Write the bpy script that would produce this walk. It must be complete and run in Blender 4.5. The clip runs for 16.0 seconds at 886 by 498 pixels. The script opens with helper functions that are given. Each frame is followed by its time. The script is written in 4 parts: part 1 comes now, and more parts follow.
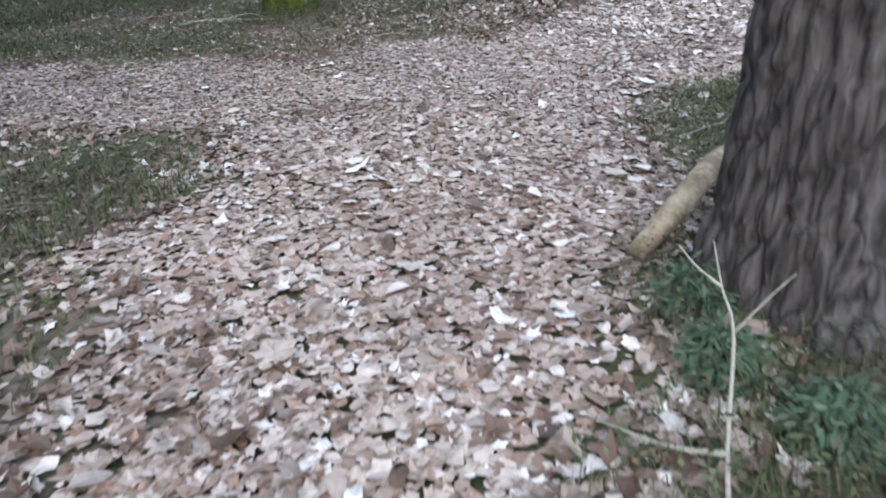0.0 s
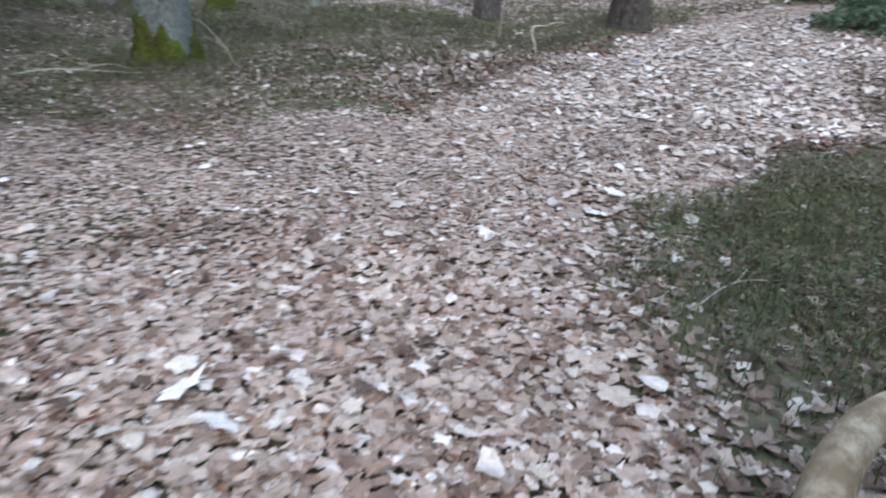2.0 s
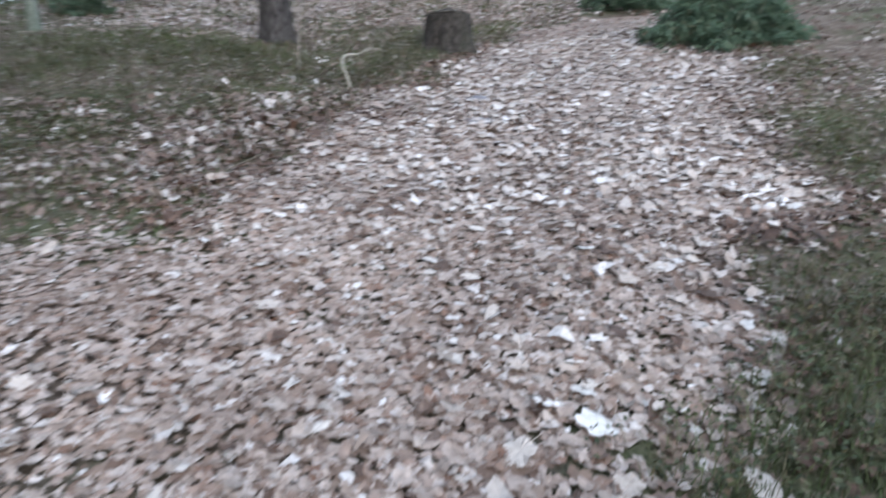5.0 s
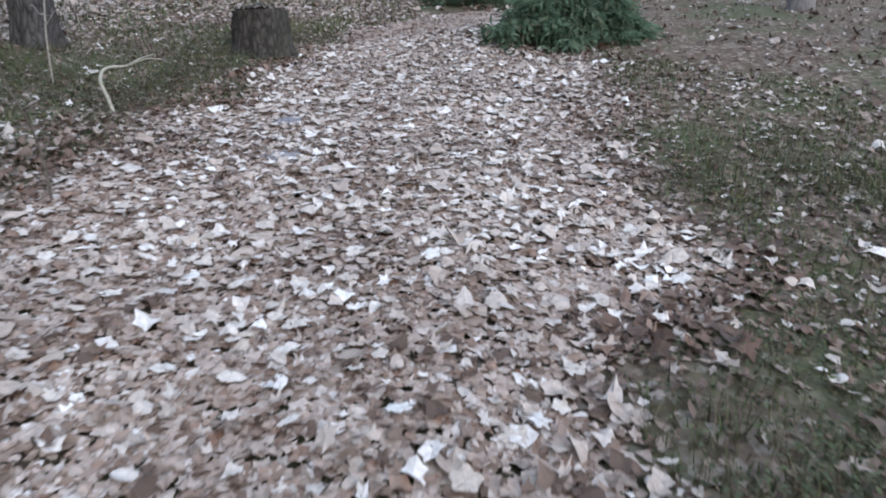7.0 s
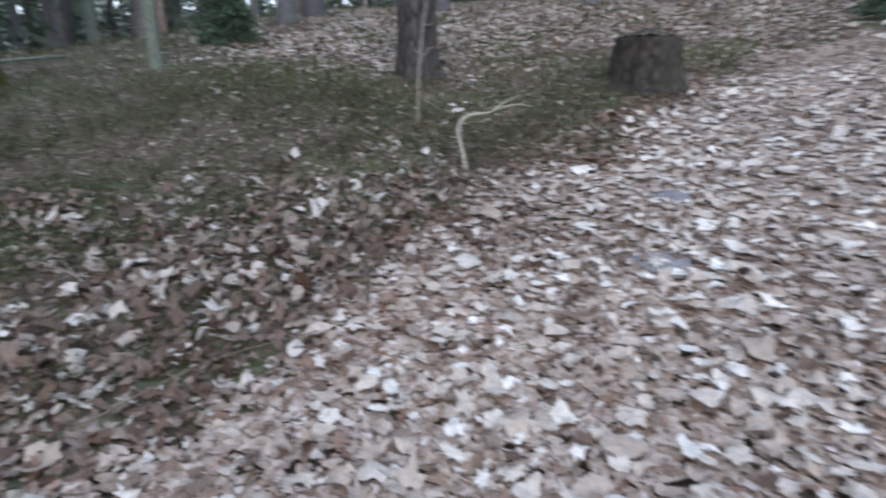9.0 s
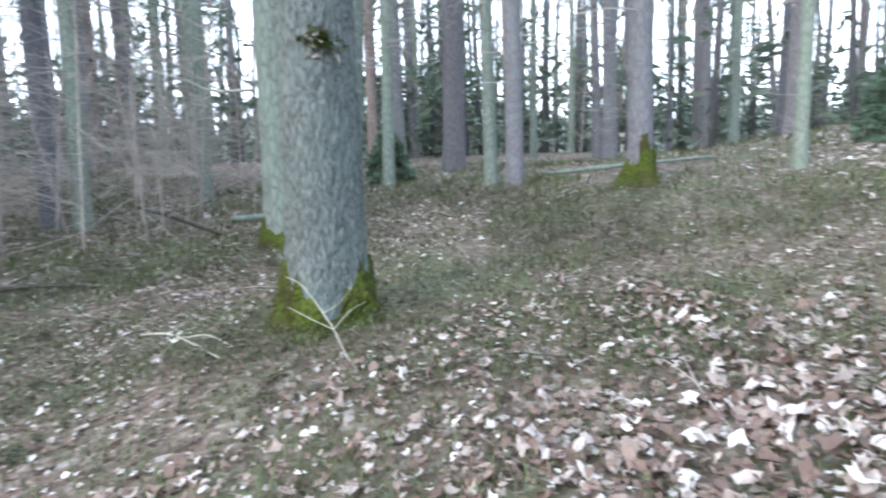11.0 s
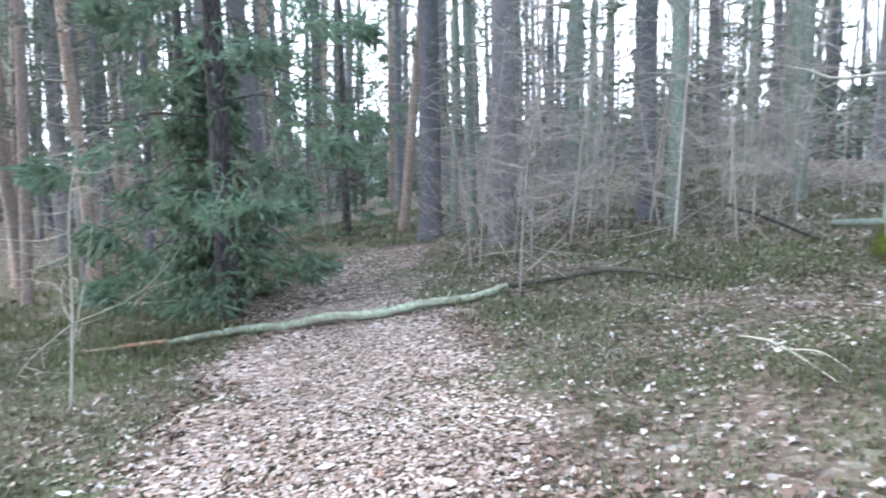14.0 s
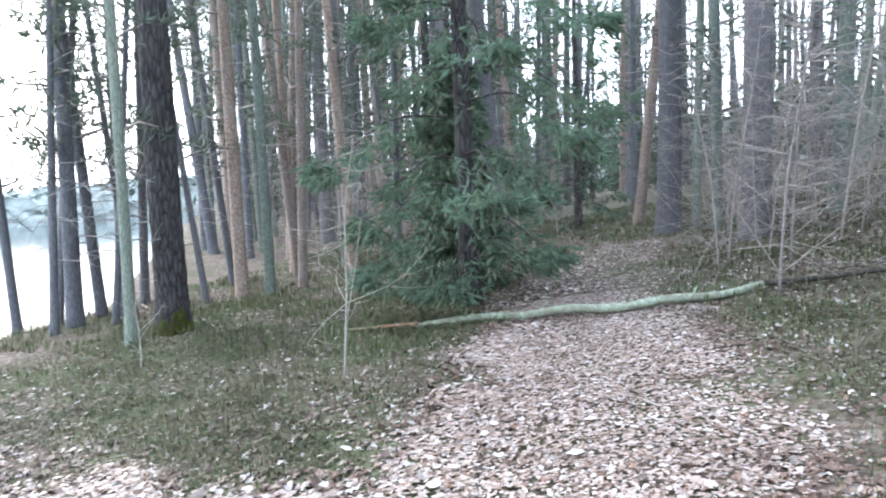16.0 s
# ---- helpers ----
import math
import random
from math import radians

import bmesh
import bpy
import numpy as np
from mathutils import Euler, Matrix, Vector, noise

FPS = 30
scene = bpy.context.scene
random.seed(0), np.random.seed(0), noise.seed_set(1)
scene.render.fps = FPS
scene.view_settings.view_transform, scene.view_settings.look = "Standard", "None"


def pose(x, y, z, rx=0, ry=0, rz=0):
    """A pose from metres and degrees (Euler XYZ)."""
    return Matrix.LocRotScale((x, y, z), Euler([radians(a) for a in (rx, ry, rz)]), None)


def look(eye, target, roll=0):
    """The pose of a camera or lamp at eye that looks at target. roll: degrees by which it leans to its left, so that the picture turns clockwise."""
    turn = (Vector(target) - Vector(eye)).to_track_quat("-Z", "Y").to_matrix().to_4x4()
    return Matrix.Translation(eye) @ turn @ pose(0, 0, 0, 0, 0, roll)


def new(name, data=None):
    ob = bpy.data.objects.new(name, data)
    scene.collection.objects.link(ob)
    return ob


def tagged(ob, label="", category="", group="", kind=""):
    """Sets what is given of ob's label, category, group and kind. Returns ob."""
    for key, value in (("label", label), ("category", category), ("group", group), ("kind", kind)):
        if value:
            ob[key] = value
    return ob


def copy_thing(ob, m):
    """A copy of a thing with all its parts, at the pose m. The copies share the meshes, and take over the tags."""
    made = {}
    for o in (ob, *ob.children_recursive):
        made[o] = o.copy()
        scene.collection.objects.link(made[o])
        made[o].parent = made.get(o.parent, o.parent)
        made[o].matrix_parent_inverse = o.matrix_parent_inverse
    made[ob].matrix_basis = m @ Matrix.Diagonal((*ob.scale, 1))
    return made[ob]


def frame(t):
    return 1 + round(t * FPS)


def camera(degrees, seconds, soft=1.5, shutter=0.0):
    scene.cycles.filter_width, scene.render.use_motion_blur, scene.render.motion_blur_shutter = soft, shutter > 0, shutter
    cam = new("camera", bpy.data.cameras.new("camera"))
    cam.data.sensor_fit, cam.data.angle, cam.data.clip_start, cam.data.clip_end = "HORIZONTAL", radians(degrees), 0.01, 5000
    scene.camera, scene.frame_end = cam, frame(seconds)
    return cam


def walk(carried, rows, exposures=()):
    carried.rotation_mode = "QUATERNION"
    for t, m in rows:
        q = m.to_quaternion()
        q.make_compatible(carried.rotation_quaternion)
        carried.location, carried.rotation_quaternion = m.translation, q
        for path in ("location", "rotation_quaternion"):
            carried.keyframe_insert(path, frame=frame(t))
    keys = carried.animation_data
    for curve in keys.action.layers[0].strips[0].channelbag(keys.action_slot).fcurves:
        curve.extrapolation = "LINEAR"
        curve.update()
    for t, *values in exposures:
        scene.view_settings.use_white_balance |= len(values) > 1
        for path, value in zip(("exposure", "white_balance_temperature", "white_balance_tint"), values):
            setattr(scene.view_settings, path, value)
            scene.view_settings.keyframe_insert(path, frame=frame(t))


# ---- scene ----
cam = camera(69.4, 16.0, soft=1.9, shutter=0.45)
PATH = [
    (0, (-0.098, -0.123, 1.499), (-0.043, 1.741, 0.777), -1.8),
    (0.5, (-0.084, 0.176, 1.578), (-0.036, 2.042, 0.862), -0.7),
    (1, (-0.077, 0.491, 1.607), (0.035, 2.373, 0.941), 0.2),
    (1.2, (-0.037, 0.609, 1.634), (0.027, 2.506, 1.004), -0.8),
    (1.5, (-0.042, 0.84, 1.683), (0.061, 2.74, 1.067), 0.5),
    (2, (0.036, 1.267, 1.693), (0.351, 3.144, 1.079), 1.6),
    (2.5, (0.122, 1.643, 1.723), (0.642, 3.458, 1.064), 2.3),
    (3, (0.196, 2.054, 1.81), (0.683, 3.911, 1.247), 0.1),
    (3.5, (0.203, 2.451, 1.823), (0.709, 4.3, 1.255), -0.3),
    (4, (0.269, 2.767, 1.882), (0.866, 4.581, 1.287), -0.4),
    (4.5, (0.368, 3.055, 1.94), (1.063, 4.831, 1.339), -0.5),
    (5, (0.436, 3.342, 1.959), (1.296, 5.049, 1.369), -0.4),
    (5.2, (0.479, 3.478, 1.985), (1.494, 5.109, 1.426), 0.6),
    (7.3, (1.573, 4.46, 2.128), (2.767, 5.937, 1.503), -0.8),
    (7.5, (1.671, 4.627, 2.149), (2.724, 6.21, 1.527), -1.9),
    (8, (1.826, 4.965, 2.219), (2.649, 6.682, 1.607), -3.2),
    (8.5, (1.858, 5.323, 2.282), (2.412, 7.148, 1.678), 0.1),
    (9, (1.834, 5.55, 2.322), (2.102, 7.445, 1.743), -1.2),
    (9.4, (1.8, 5.694, 2.335), (1.646, 7.61, 1.781), -2.2),
    (9.5, (1.817, 5.734, 2.355), (1.599, 7.644, 1.804), -1.7),
    (10, (1.763, 5.823, 2.377), (1.153, 7.677, 1.939), -0.7),
    (10.1, (1.743, 5.82, 2.377), (1.073, 7.657, 1.957), -0.8),
    (10.2, (1.723, 5.825, 2.376), (0.954, 7.63, 1.987), -1.0),
    (12.3, (1.567, 5.568, 2.415), (-0.14, 6.589, 2.199), -1.5),
    (12.5, (1.548, 5.559, 2.404), (-0.199, 6.511, 2.193), -1.3),
    (13, (1.445, 5.565, 2.4), (-0.442, 6.188, 2.175), -0.7),
    (13.5, (1.403, 5.563, 2.393), (-0.563, 5.847, 2.157), -0.8),
    (14, (1.382, 5.549, 2.389), (-0.605, 5.526, 2.167), -1.0),
    (14.5, (1.384, 5.563, 2.377), (-0.592, 5.366, 2.145), -1.0),
    (15, (1.388, 5.555, 2.365), (-0.554, 5.135, 2.134), -1.6),
    (15.5, (1.4, 5.497, 2.383), (-0.493, 4.891, 2.16), -2.5),
    (16, (1.475, 5.426, 2.374), (-0.384, 4.722, 2.157), -2.5),
]
# the camera's own brightening as it lifts from the ground to the wood
EXPOSURE = [(0.0, .82), (1.0, .76), (3.0, .76), (5.0, .64), (8.0, .38), (9.0, .34), (10.0, 1.12), (12.4, 1.97), (13.5, 1.98), (15.2, 2.02), (16.0, 1.88)]
walk(cam, [(t, look(*p)) for t, *p in PATH], EXPOSURE)

# ---------------------------------------------------------------- world and light
world = bpy.data.worlds.new("overcast_sky")
scene.world = world
world.use_nodes = True
wn, wl = world.node_tree.nodes, world.node_tree.links
sky = wn.new("ShaderNodeTexSky")
sky.sky_type = 'NISHITA'
sky.sun_disc = False
sky.sun_elevation = radians(20)
sky.sun_rotation = radians(200)
sky.air_density = 1.6
sky.dust_density = 4.0
cloud = wn.new("ShaderNodeMix")
cloud.data_type = 'RGBA'
cloud.inputs[0].default_value = 0.8
wl.new(sky.outputs[0], cloud.inputs[6])
cloud.inputs[7].default_value = (8.85, 10.5, 13.05, 1)
wl.new(cloud.outputs[2], wn["Background"].inputs[0])
wn["Background"].inputs[1].default_value = 0.15

sun = new("sun", bpy.data.lights.new("sun", 'SUN'))
sun.data.energy = 1.5
sun.data.angle = radians(40)
sun.data.color = (1.0, 0.95, 0.93)
sun.matrix_world = look((0, -30, 13.4), (5, 6, 0))

# ---------------------------------------------------------------- terrain
HILL = (1.049, 1.124, 0.249, 0.464, 0.824, -0.062, -0.046, -0.151, 0.143, 0.245, 0.143, -0.711, 0.562, -0.115, 0.943)
LAKE_LEVEL = -5.3


def smooth(a, b, x):
    t = np.clip((np.asarray(x, float) - a) / (b - a), 0, 1)
    return t * t * (3 - 2 * t)


def height(x, y):
    """The ground's height: a gentle hillside that falls away to the lake in the south."""
    x, y = np.asarray(x, float), np.asarray(y, float)
    u, v = np.tanh(x / 9), np.tanh((y - 6) / 9)
    z, k = np.zeros_like(u), 0
    for i in range(5):
        for j in range(5 - i):
            z = z + HILL[k] * u ** i * v ** j
            k += 1
    z = z - 7.2 * smooth(0, 10, -(y + 3.2 - 0.05 * x + 0.78 * np.maximum(0, -x - 7.5))) - 2.0 * smooth(30, 70, -y) + 12.0 * smooth(150, 220, -y)
    z = z - 1.0 * smooth(11, 22, y) * smooth(2, -6, x) + 0.15 * smooth(12, 22, y) * smooth(0, 6, x)
    z = z + 0.13 * np.exp(-((x + 1.35) ** 2 + (y - 8.0) ** 2) / 0.9)
    z = z + 0.17 * np.exp(-((x - 1.12) ** 2 + (y - 1.5) ** 2) / 0.42)
    z = z + 0.022 * np.sin(x * 2.1 + 1.3 * np.sin(y * 1.7)) * np.sin(y * 1.9 + np.sin(x * 1.3))
    return z


def gz(x, y):
    return float(height(x, y))


# the trodden way: stations of x, y and half width
MAIN_WAY = ((-9.3, 4.2, .5), (-8, 4.3, .66), (-4.3, 4.58, .86), (-1.2, 4.98, .95), (1.0, 5.52, 1.14), (3.0, 7.3, 1.36),
            (5.5, 9.4, 1.5), (8, 11.6, 1.4), (14, 16, 1.2), (22, 21, 1.2))
SIDE_WAY = ((-.6, -4, .9), (-.5, -1, .85), (-.42, 1, .8), (0, 3, 1.02), (.4, 4.5, 1.05))


def off_way(x, y):
    """How far a place lies outside the trodden way; below 0 on it."""
    x, y = np.asarray(x, float), np.asarray(y, float)
    best = np.full(x.shape, 1e9)
    for way in (MAIN_WAY, SIDE_WAY):
        for (x0, y0, w0), (x1, y1, w1) in zip(way, way[1:]):
            dx, dy = x1 - x0, y1 - y0
            t = np.clip(((x - x0) * dx + (y - y0) * dy) / (dx * dx + dy * dy), 0, 1)
            best = np.minimum(best, np.hypot(x - x0 - t * dx, y - y0 - t * dy) - (w0 + t * (w1 - w0)))
    best = best - 0.32 * np.exp(-((x - 1.6) ** 2 + (y - 4.8) ** 2) / 0.35)
    best = best - 0.6 * np.exp(-((x - 3.9) ** 2 + (y - 5.9) ** 2) / 0.8)
    return best + 0.22 * np.sin(x * 3.1 + y * 1.3) * np.sin(y * 2.7 - x) + 0.12 * np.sin(x * 1.1 + 2) * np.sin(y * 1.4 + .7) + 0.08 * np.sin(x * 7.3 - y * 5.1)


def patches(x, y, size=1.0, shift=0.0):
    """A soft, uneven field between 0 and 1."""
    x, y = np.asarray(x, float) / size + shift, np.asarray(y, float) / size - shift
    s = np.sin(x * 1.7 + 1.9 * np.sin(y * 1.1)) + np.sin(y * 2.1 + 1.7 * np.sin(x * 1.3 + 2)) + 0.7 * np.sin(x * 4.3 - y * 3.7) + 0.5 * np.sin(x * 7.9 + y * 6.1)
    return np.clip(0.5 + s / 5.0, 0, 1)


# ---------------------------------------------------------------- mesh helpers
rng = np.random.default_rng(7)


def mesh_arrays(name, verts, tris, smooth_faces=True):
    """A mesh from an n x 3 array of places and an m x 3 array of corners."""
    me = bpy.data.meshes.new(name)
    verts, tris = np.asarray(verts, np.float32), np.asarray(tris, np.int32)
    me.vertices.add(len(verts))
    me.vertices.foreach_set("co", verts.ravel())
    me.loops.add(tris.size)
    me.loops.foreach_set("vertex_index", tris.ravel())
    me.polygons.add(len(tris))
    me.polygons.foreach_set("loop_start", np.arange(0, tris.size, 3, dtype=np.int32))
    me.polygons.foreach_set("use_smooth", np.full(len(tris), smooth_faces))
    me.update(calc_edges=True)
    return me


class Shape:
    """Gathers pieces of one mesh."""

    def __init__(self):
        self.v, self.f, self.n = [], [], 0

    def add(self, verts, tris):
        verts, tris = np.asarray(verts, float).reshape(-1, 3), np.asarray(tris, int).reshape(-1, 3)
        self.v.append(verts)
        self.f.append(tris + self.n)
        self.n += len(verts)
        return self

    def mesh(self, name, smooth_faces=True):
        return mesh_arrays(name, np.concatenate(self.v), np.concatenate(self.f), smooth_faces)


def part(name, shape, material, parent=None, label="", smooth_faces=True):
    me = shape if isinstance(shape, bpy.types.Mesh) else shape.mesh(name, smooth_faces)
    if material and not me.materials:
        me.materials.append(material)
    ob = new(name, me)
    if parent:
        ob.parent = parent
    if label:
        ob["label"] = label
    return ob


def thing(name, x, y, z, label, category, group="", kind="", turn=0.0):
    e = new(name)
    e.empty_display_size = 0.2
    e.matrix_basis = pose(x, y, z, 0, 0, turn)
    return tagged(e, label, category, group, kind)


def spline(points, n):
    """n places along a smooth line through the points."""
    p = np.asarray(points, float)
    q = np.concatenate([[2 * p[0] - p[1]], p, [2 * p[-1] - p[-2]]])
    s = np.linspace(0, len(p) - 1 - 1e-9, n)
    i = s.astype(int)
    t = (s - i)[:, None]
    a, b, c, d = q[i], q[i + 1], q[i + 2], q[i + 3]
    return 0.5 * (2 * b + (c - a) * t + (2 * a - 5 * b + 4 * c - d) * t ** 2 + (3 * b - a - 3 * c + d) * t ** 3)


def tube(points, radii, segs=8, rough=0.0, seed=0, close=True):
    """A tube along the points; rough: how uneven its skin is."""
    p = np.asarray(points, float)
    r = np.broadcast_to(np.asarray(radii, float), (len(p),)) if np.ndim(radii) == 0 or len(radii) == len(p) else np.interp(np.linspace(0, 1, len(p)), np.linspace(0, 1, len(radii)), radii)
    tan = np.gradient(p, axis=0)
    tan /= np.linalg.norm(tan, axis=1)[:, None] + 1e-9
    ref = np.array([0.31, 0.93, 0.2]) if abs(tan[len(p) // 2][2]) > 0.7 else np.array([0.05, 0.02, 1.0])
    a = np.cross(tan, ref)
    a /= np.linalg.norm(a, axis=1)[:, None] + 1e-9
    b = np.cross(tan, a)
    ang = np.linspace(0, 2 * np.pi, segs, endpoint=False)
    rr = r[:, None] * np.ones(segs)
    if rough:
        g = np.random.default_rng(seed)
        w = np.zeros((len(p), segs))
        for k in range(1, 5):
            w += np.sin(k * ang[None] + g.uniform(0, 6.3) + np.linspace(0, g.uniform(4, 14), len(p))[:, None]) * g.uniform(0.2, 1) / k
        rr = rr * (1 + rough * (w * 0.6 + g.normal(0, 0.35, w.shape)))
    v = p[:, None] + rr[..., None] * (np.cos(ang)[None, :, None] * a[:, None] + np.sin(ang)[None, :, None] * b[:, None])
    v = v.reshape(-1, 3)
    i = np.arange(len(p) - 1)[:, None] * segs
    j = np.arange(segs)[None]
    k = (j + 1) % segs
    t1 = np.stack([i + j, i + k, i + segs + k], -1).reshape(-1, 3)
    t2 = np.stack([i + j, i + segs + k, i + segs + j], -1).reshape(-1, 3)
    tris = np.concatenate([t1, t2])
    if close:
        n = len(v)
        v = np.concatenate([v, p[:1], p[-1:]])
        jj, kk = np.arange(segs), (np.arange(segs) + 1) % segs
        last = (len(p) - 1) * segs
        tris = np.concatenate([tris, np.stack([kk, jj, np.full(segs, n)], -1), np.stack([last + jj, last + kk, np.full(segs, n + 1)], -1)])
    return v, tris


# ---------------------------------------------------------------- materials
def material(name, roughness=0.8, specular=0.3):
    m = bpy.data.materials.new(name)
    m.use_nodes = True
    b = m.node_tree.nodes["Principled BSDF"]
    b.inputs["Roughness"].default_value = roughness
    b.inputs["Specular IOR Level"].default_value = specular
    return m, m.node_tree.nodes, m.node_tree.links, b


def ramp(nodes, links, source, stops):
    r = nodes.new("ShaderNodeValToRGB")
    el = r.color_ramp.elements
    while len(el) < len(stops):
        el.new(0.5)
    for e, (at, col) in zip(el, stops):
        e.position, e.color = at, (*col, 1)
    links.new(source, r.inputs[0])
    return r.outputs[0]


def mixed(nodes, links, factor, a, b, how='MIX'):
    m = nodes.new("ShaderNodeMix")
    m.data_type, m.blend_type = 'RGBA', how
    for s, i in ((factor, 0), (a, 6), (b, 7)):
        if hasattr(s, "is_linked"):
            links.new(s, m.inputs[i])
        else:
            m.inputs[i].default_value = s if i == 0 else (*s, 1)
    return m.outputs[2]


def coords(nodes, links, scale=(1, 1, 1), world_space=False):
    if world_space:
        out = nodes.new("ShaderNodeNewGeometry").outputs["Position"]
    else:
        out = nodes.new("ShaderNodeTexCoord").outputs["Object"]
    mp = nodes.new("ShaderNodeMapping")
    mp.inputs["Scale"].default_value = scale
    links.new(out, mp.inputs[0])
    return mp.outputs[0]


def noise_tex(nodes, links, vec, scale, detail=4.0, rough=0.6):
    n = nodes.new("ShaderNodeTexNoise")
    n.inputs["Scale"].default_value, n.inputs["Detail"].default_value, n.inputs["Roughness"].default_value = scale, detail, rough
    links.new(vec, n.inputs["Vector"])
    return n.outputs["Fac"]


def bump(nodes, links, height_out, strength, distance, bsdf):
    b = nodes.new("ShaderNodeBump")
    b.inputs["Strength"].default_value, b.inputs["Distance"].default_value = strength, distance
    links.new(height_out, b.inputs["Height"])
    links.new(b.outputs[0], bsdf.inputs["Normal"])


def bark(name, dark, mid, light, tint, stretch=4.0, cell=26.0, depth=0.012):
    """Furrowed bark: upright ridges, grain and patches of lichen."""
    m, n, l, b = material(name, 0.9, 0.2)
    v = coords(n, l, (1, 1, 1 / stretch))
    vo = n.new("ShaderNodeTexVoronoi")
    vo.feature = 'DISTANCE_TO_EDGE'
    vo.inputs["Scale"].default_value = cell
    wob = n.new("ShaderNodeVectorMath")
    wob.operation = 'ADD'
    no = n.new("ShaderNodeTexNoise")
    no.inputs["Scale"].default_value = 14
    l.new(v, no.inputs["Vector"])
    sc = n.new("ShaderNodeVectorMath")
    sc.operation = 'SCALE'
    sc.inputs[3].default_value = 0.06
    l.new(no.outputs["Color"], sc.inputs[0])
    l.new(v, wob.inputs[0])
    l.new(sc.outputs[0], wob.inputs[1])
    l.new(wob.outputs[0], vo.inputs["Vector"])
    fine = noise_tex(n, l, v, 60, 5)
    col = ramp(n, l, vo.outputs["Distance"], ((0.0, dark), (0.04, dark), (0.15, mid), (0.55, light)))
    col = mixed(n, l, 0.3, col, ramp(n, l, fine, ((0.3, dark), (0.7, light))))
    big = noise_tex(n, l, coords(n, l), 2.3, 5, 0.65)
    col = mixed(n, l, ramp(n, l, big, ((0.45, (0, 0, 0)), (0.72, (.5, .5, .5)))), col, tint)
    rnd = n.new("ShaderNodeObjectInfo").outputs["Random"]
    col = mixed(n, l, 1.0, col, ramp(n, l, rnd, ((0.0, (.75, .75, .78)), (1.0, (1.15, 1.1, 1.05)))), 'MULTIPLY')
    l.new(col, b.inputs["Base Color"])
    add = n.new("ShaderNodeMath")
    add.operation = 'MULTIPLY_ADD'
    add.inputs[1].default_value = 0.6
    l.new(fine, add.inputs[0])
    l.new(vo.outputs["Distance"], add.inputs[2])
    bump(n, l, add.outputs[0], 0.9, depth, b)
    return m


def island_colours(name, stops, roughness=0.6, specular=0.35, grain=40.0, sheer=0.0):
    """Many small pieces in one mesh, each in a shade of its own."""
    m, n, l, b = material(name, roughness, specular)
    g = n.new("ShaderNodeNewGeometry")
    col = ramp(n, l, g.outputs["Random Per Island"], stops)
    v = coords(n, l, (1, 1, 1), True)
    col = mixed(n, l, 0.55, col, ramp(n, l, noise_tex(n, l, v, grain, 4), ((0.3, (.45, .42, .4)), (0.7, (1.25, 1.22, 1.2)))), 'MULTIPLY')
    col = mixed(n, l, 0.75, col, ramp(n, l, noise_tex(n, l, v, 1.3, 4, 0.65), ((0.34, (.68, .62, .6)), (0.5, (.98, .96, .97)), (0.66, (1.16, 1.16, 1.17)))), 'MULTIPLY')
    l.new(col, b.inputs["Base Color"])
    if sheer:
        t = n.new("ShaderNodeBsdfTranslucent")
        l.new(col, t.inputs[0])
        mx = n.new("ShaderNodeMixShader")
        mx.inputs[0].default_value = sheer
        l.new(b.outputs[0], mx.inputs[1])
        l.new(t.outputs[0], mx.inputs[2])
        l.new(mx.outputs[0], n["Material Output"].inputs[0])
    return m


PALE = ((0.0, (.146, .073, .045)), (0.06, (.211, .142, .109)), (0.3, (.283, .223, .194)), (0.6, (.340, .288, .259)), (0.88, (.397, .352, .332)), (0.96, (.486, .462, .454)), (1.0, (.616, .616, .624)))
BROWN = ((0.0, (.056, .031, .022)), (0.25, (.097, .059, .042)), (0.5, (.146, .104, .085)), (0.72, (.216, .178, .157)), (0.88, (.306, .279, .261)), (1.0, (.474, .467, .460)))
ROTTEN = ((0.0, (.121, .077, .057)), (0.4, (.203, .150, .121)), (0.75, (.275, .223, .194)), (1.0, (.373, .324, .300)))
leaf_pale = island_colours("dry_leaf_pale", PALE, 0.42, 0.5)
leaf_brown = island_colours("dry_leaf_brown", BROWN, 0.5, 0.45)
leaf_white = island_colours("bleached_leaf", ((0.0, (.324, .275, .243)), (0.4, (.405, .365, .340)), (0.8, (.502, .486, .478)), (1.0, (.632, .640, .656))), 0.42, 0.5)
leaf_russet = island_colours("russet_leaf", ((0.0, (.055, .032, .024)), (0.5, (.105, .066, .051)), (0.85, (.17, .115, .092)), (1.0, (.26, .2, .17))), 0.6, 0.35)
leaf_rotten = island_colours("rotten_leaf_brown", ROTTEN, 0.6, 0.4)
grass_mat = island_colours("grass_green", ((0.0, (.036, .043, .021)), (0.35, (.065, .093, .036)), (0.66, (.095, .136, .057)), (0.86, (.129, .120, .073)), (1.0, (.189, .163, .112))), 0.6, 0.3, 25, 0.2)
needle_mat = island_colours("needles_green", ((0.0, (.06, .085, .065)), (0.5, (.09, .13, .095)), (0.85, (.115, .155, .115)), (1.0, (.15, .16, .12))), 0.6, 0.3, 10, 0.25)
fir_mat = island_colours("spruce_needles", ((0.0, (.07, .12, .085)), (0.5, (.12, .195, .135)), (0.85, (.135, .21, .145)), (1.0, (.17, .17, .12))), 0.55, 0.3, 10, 0.5)

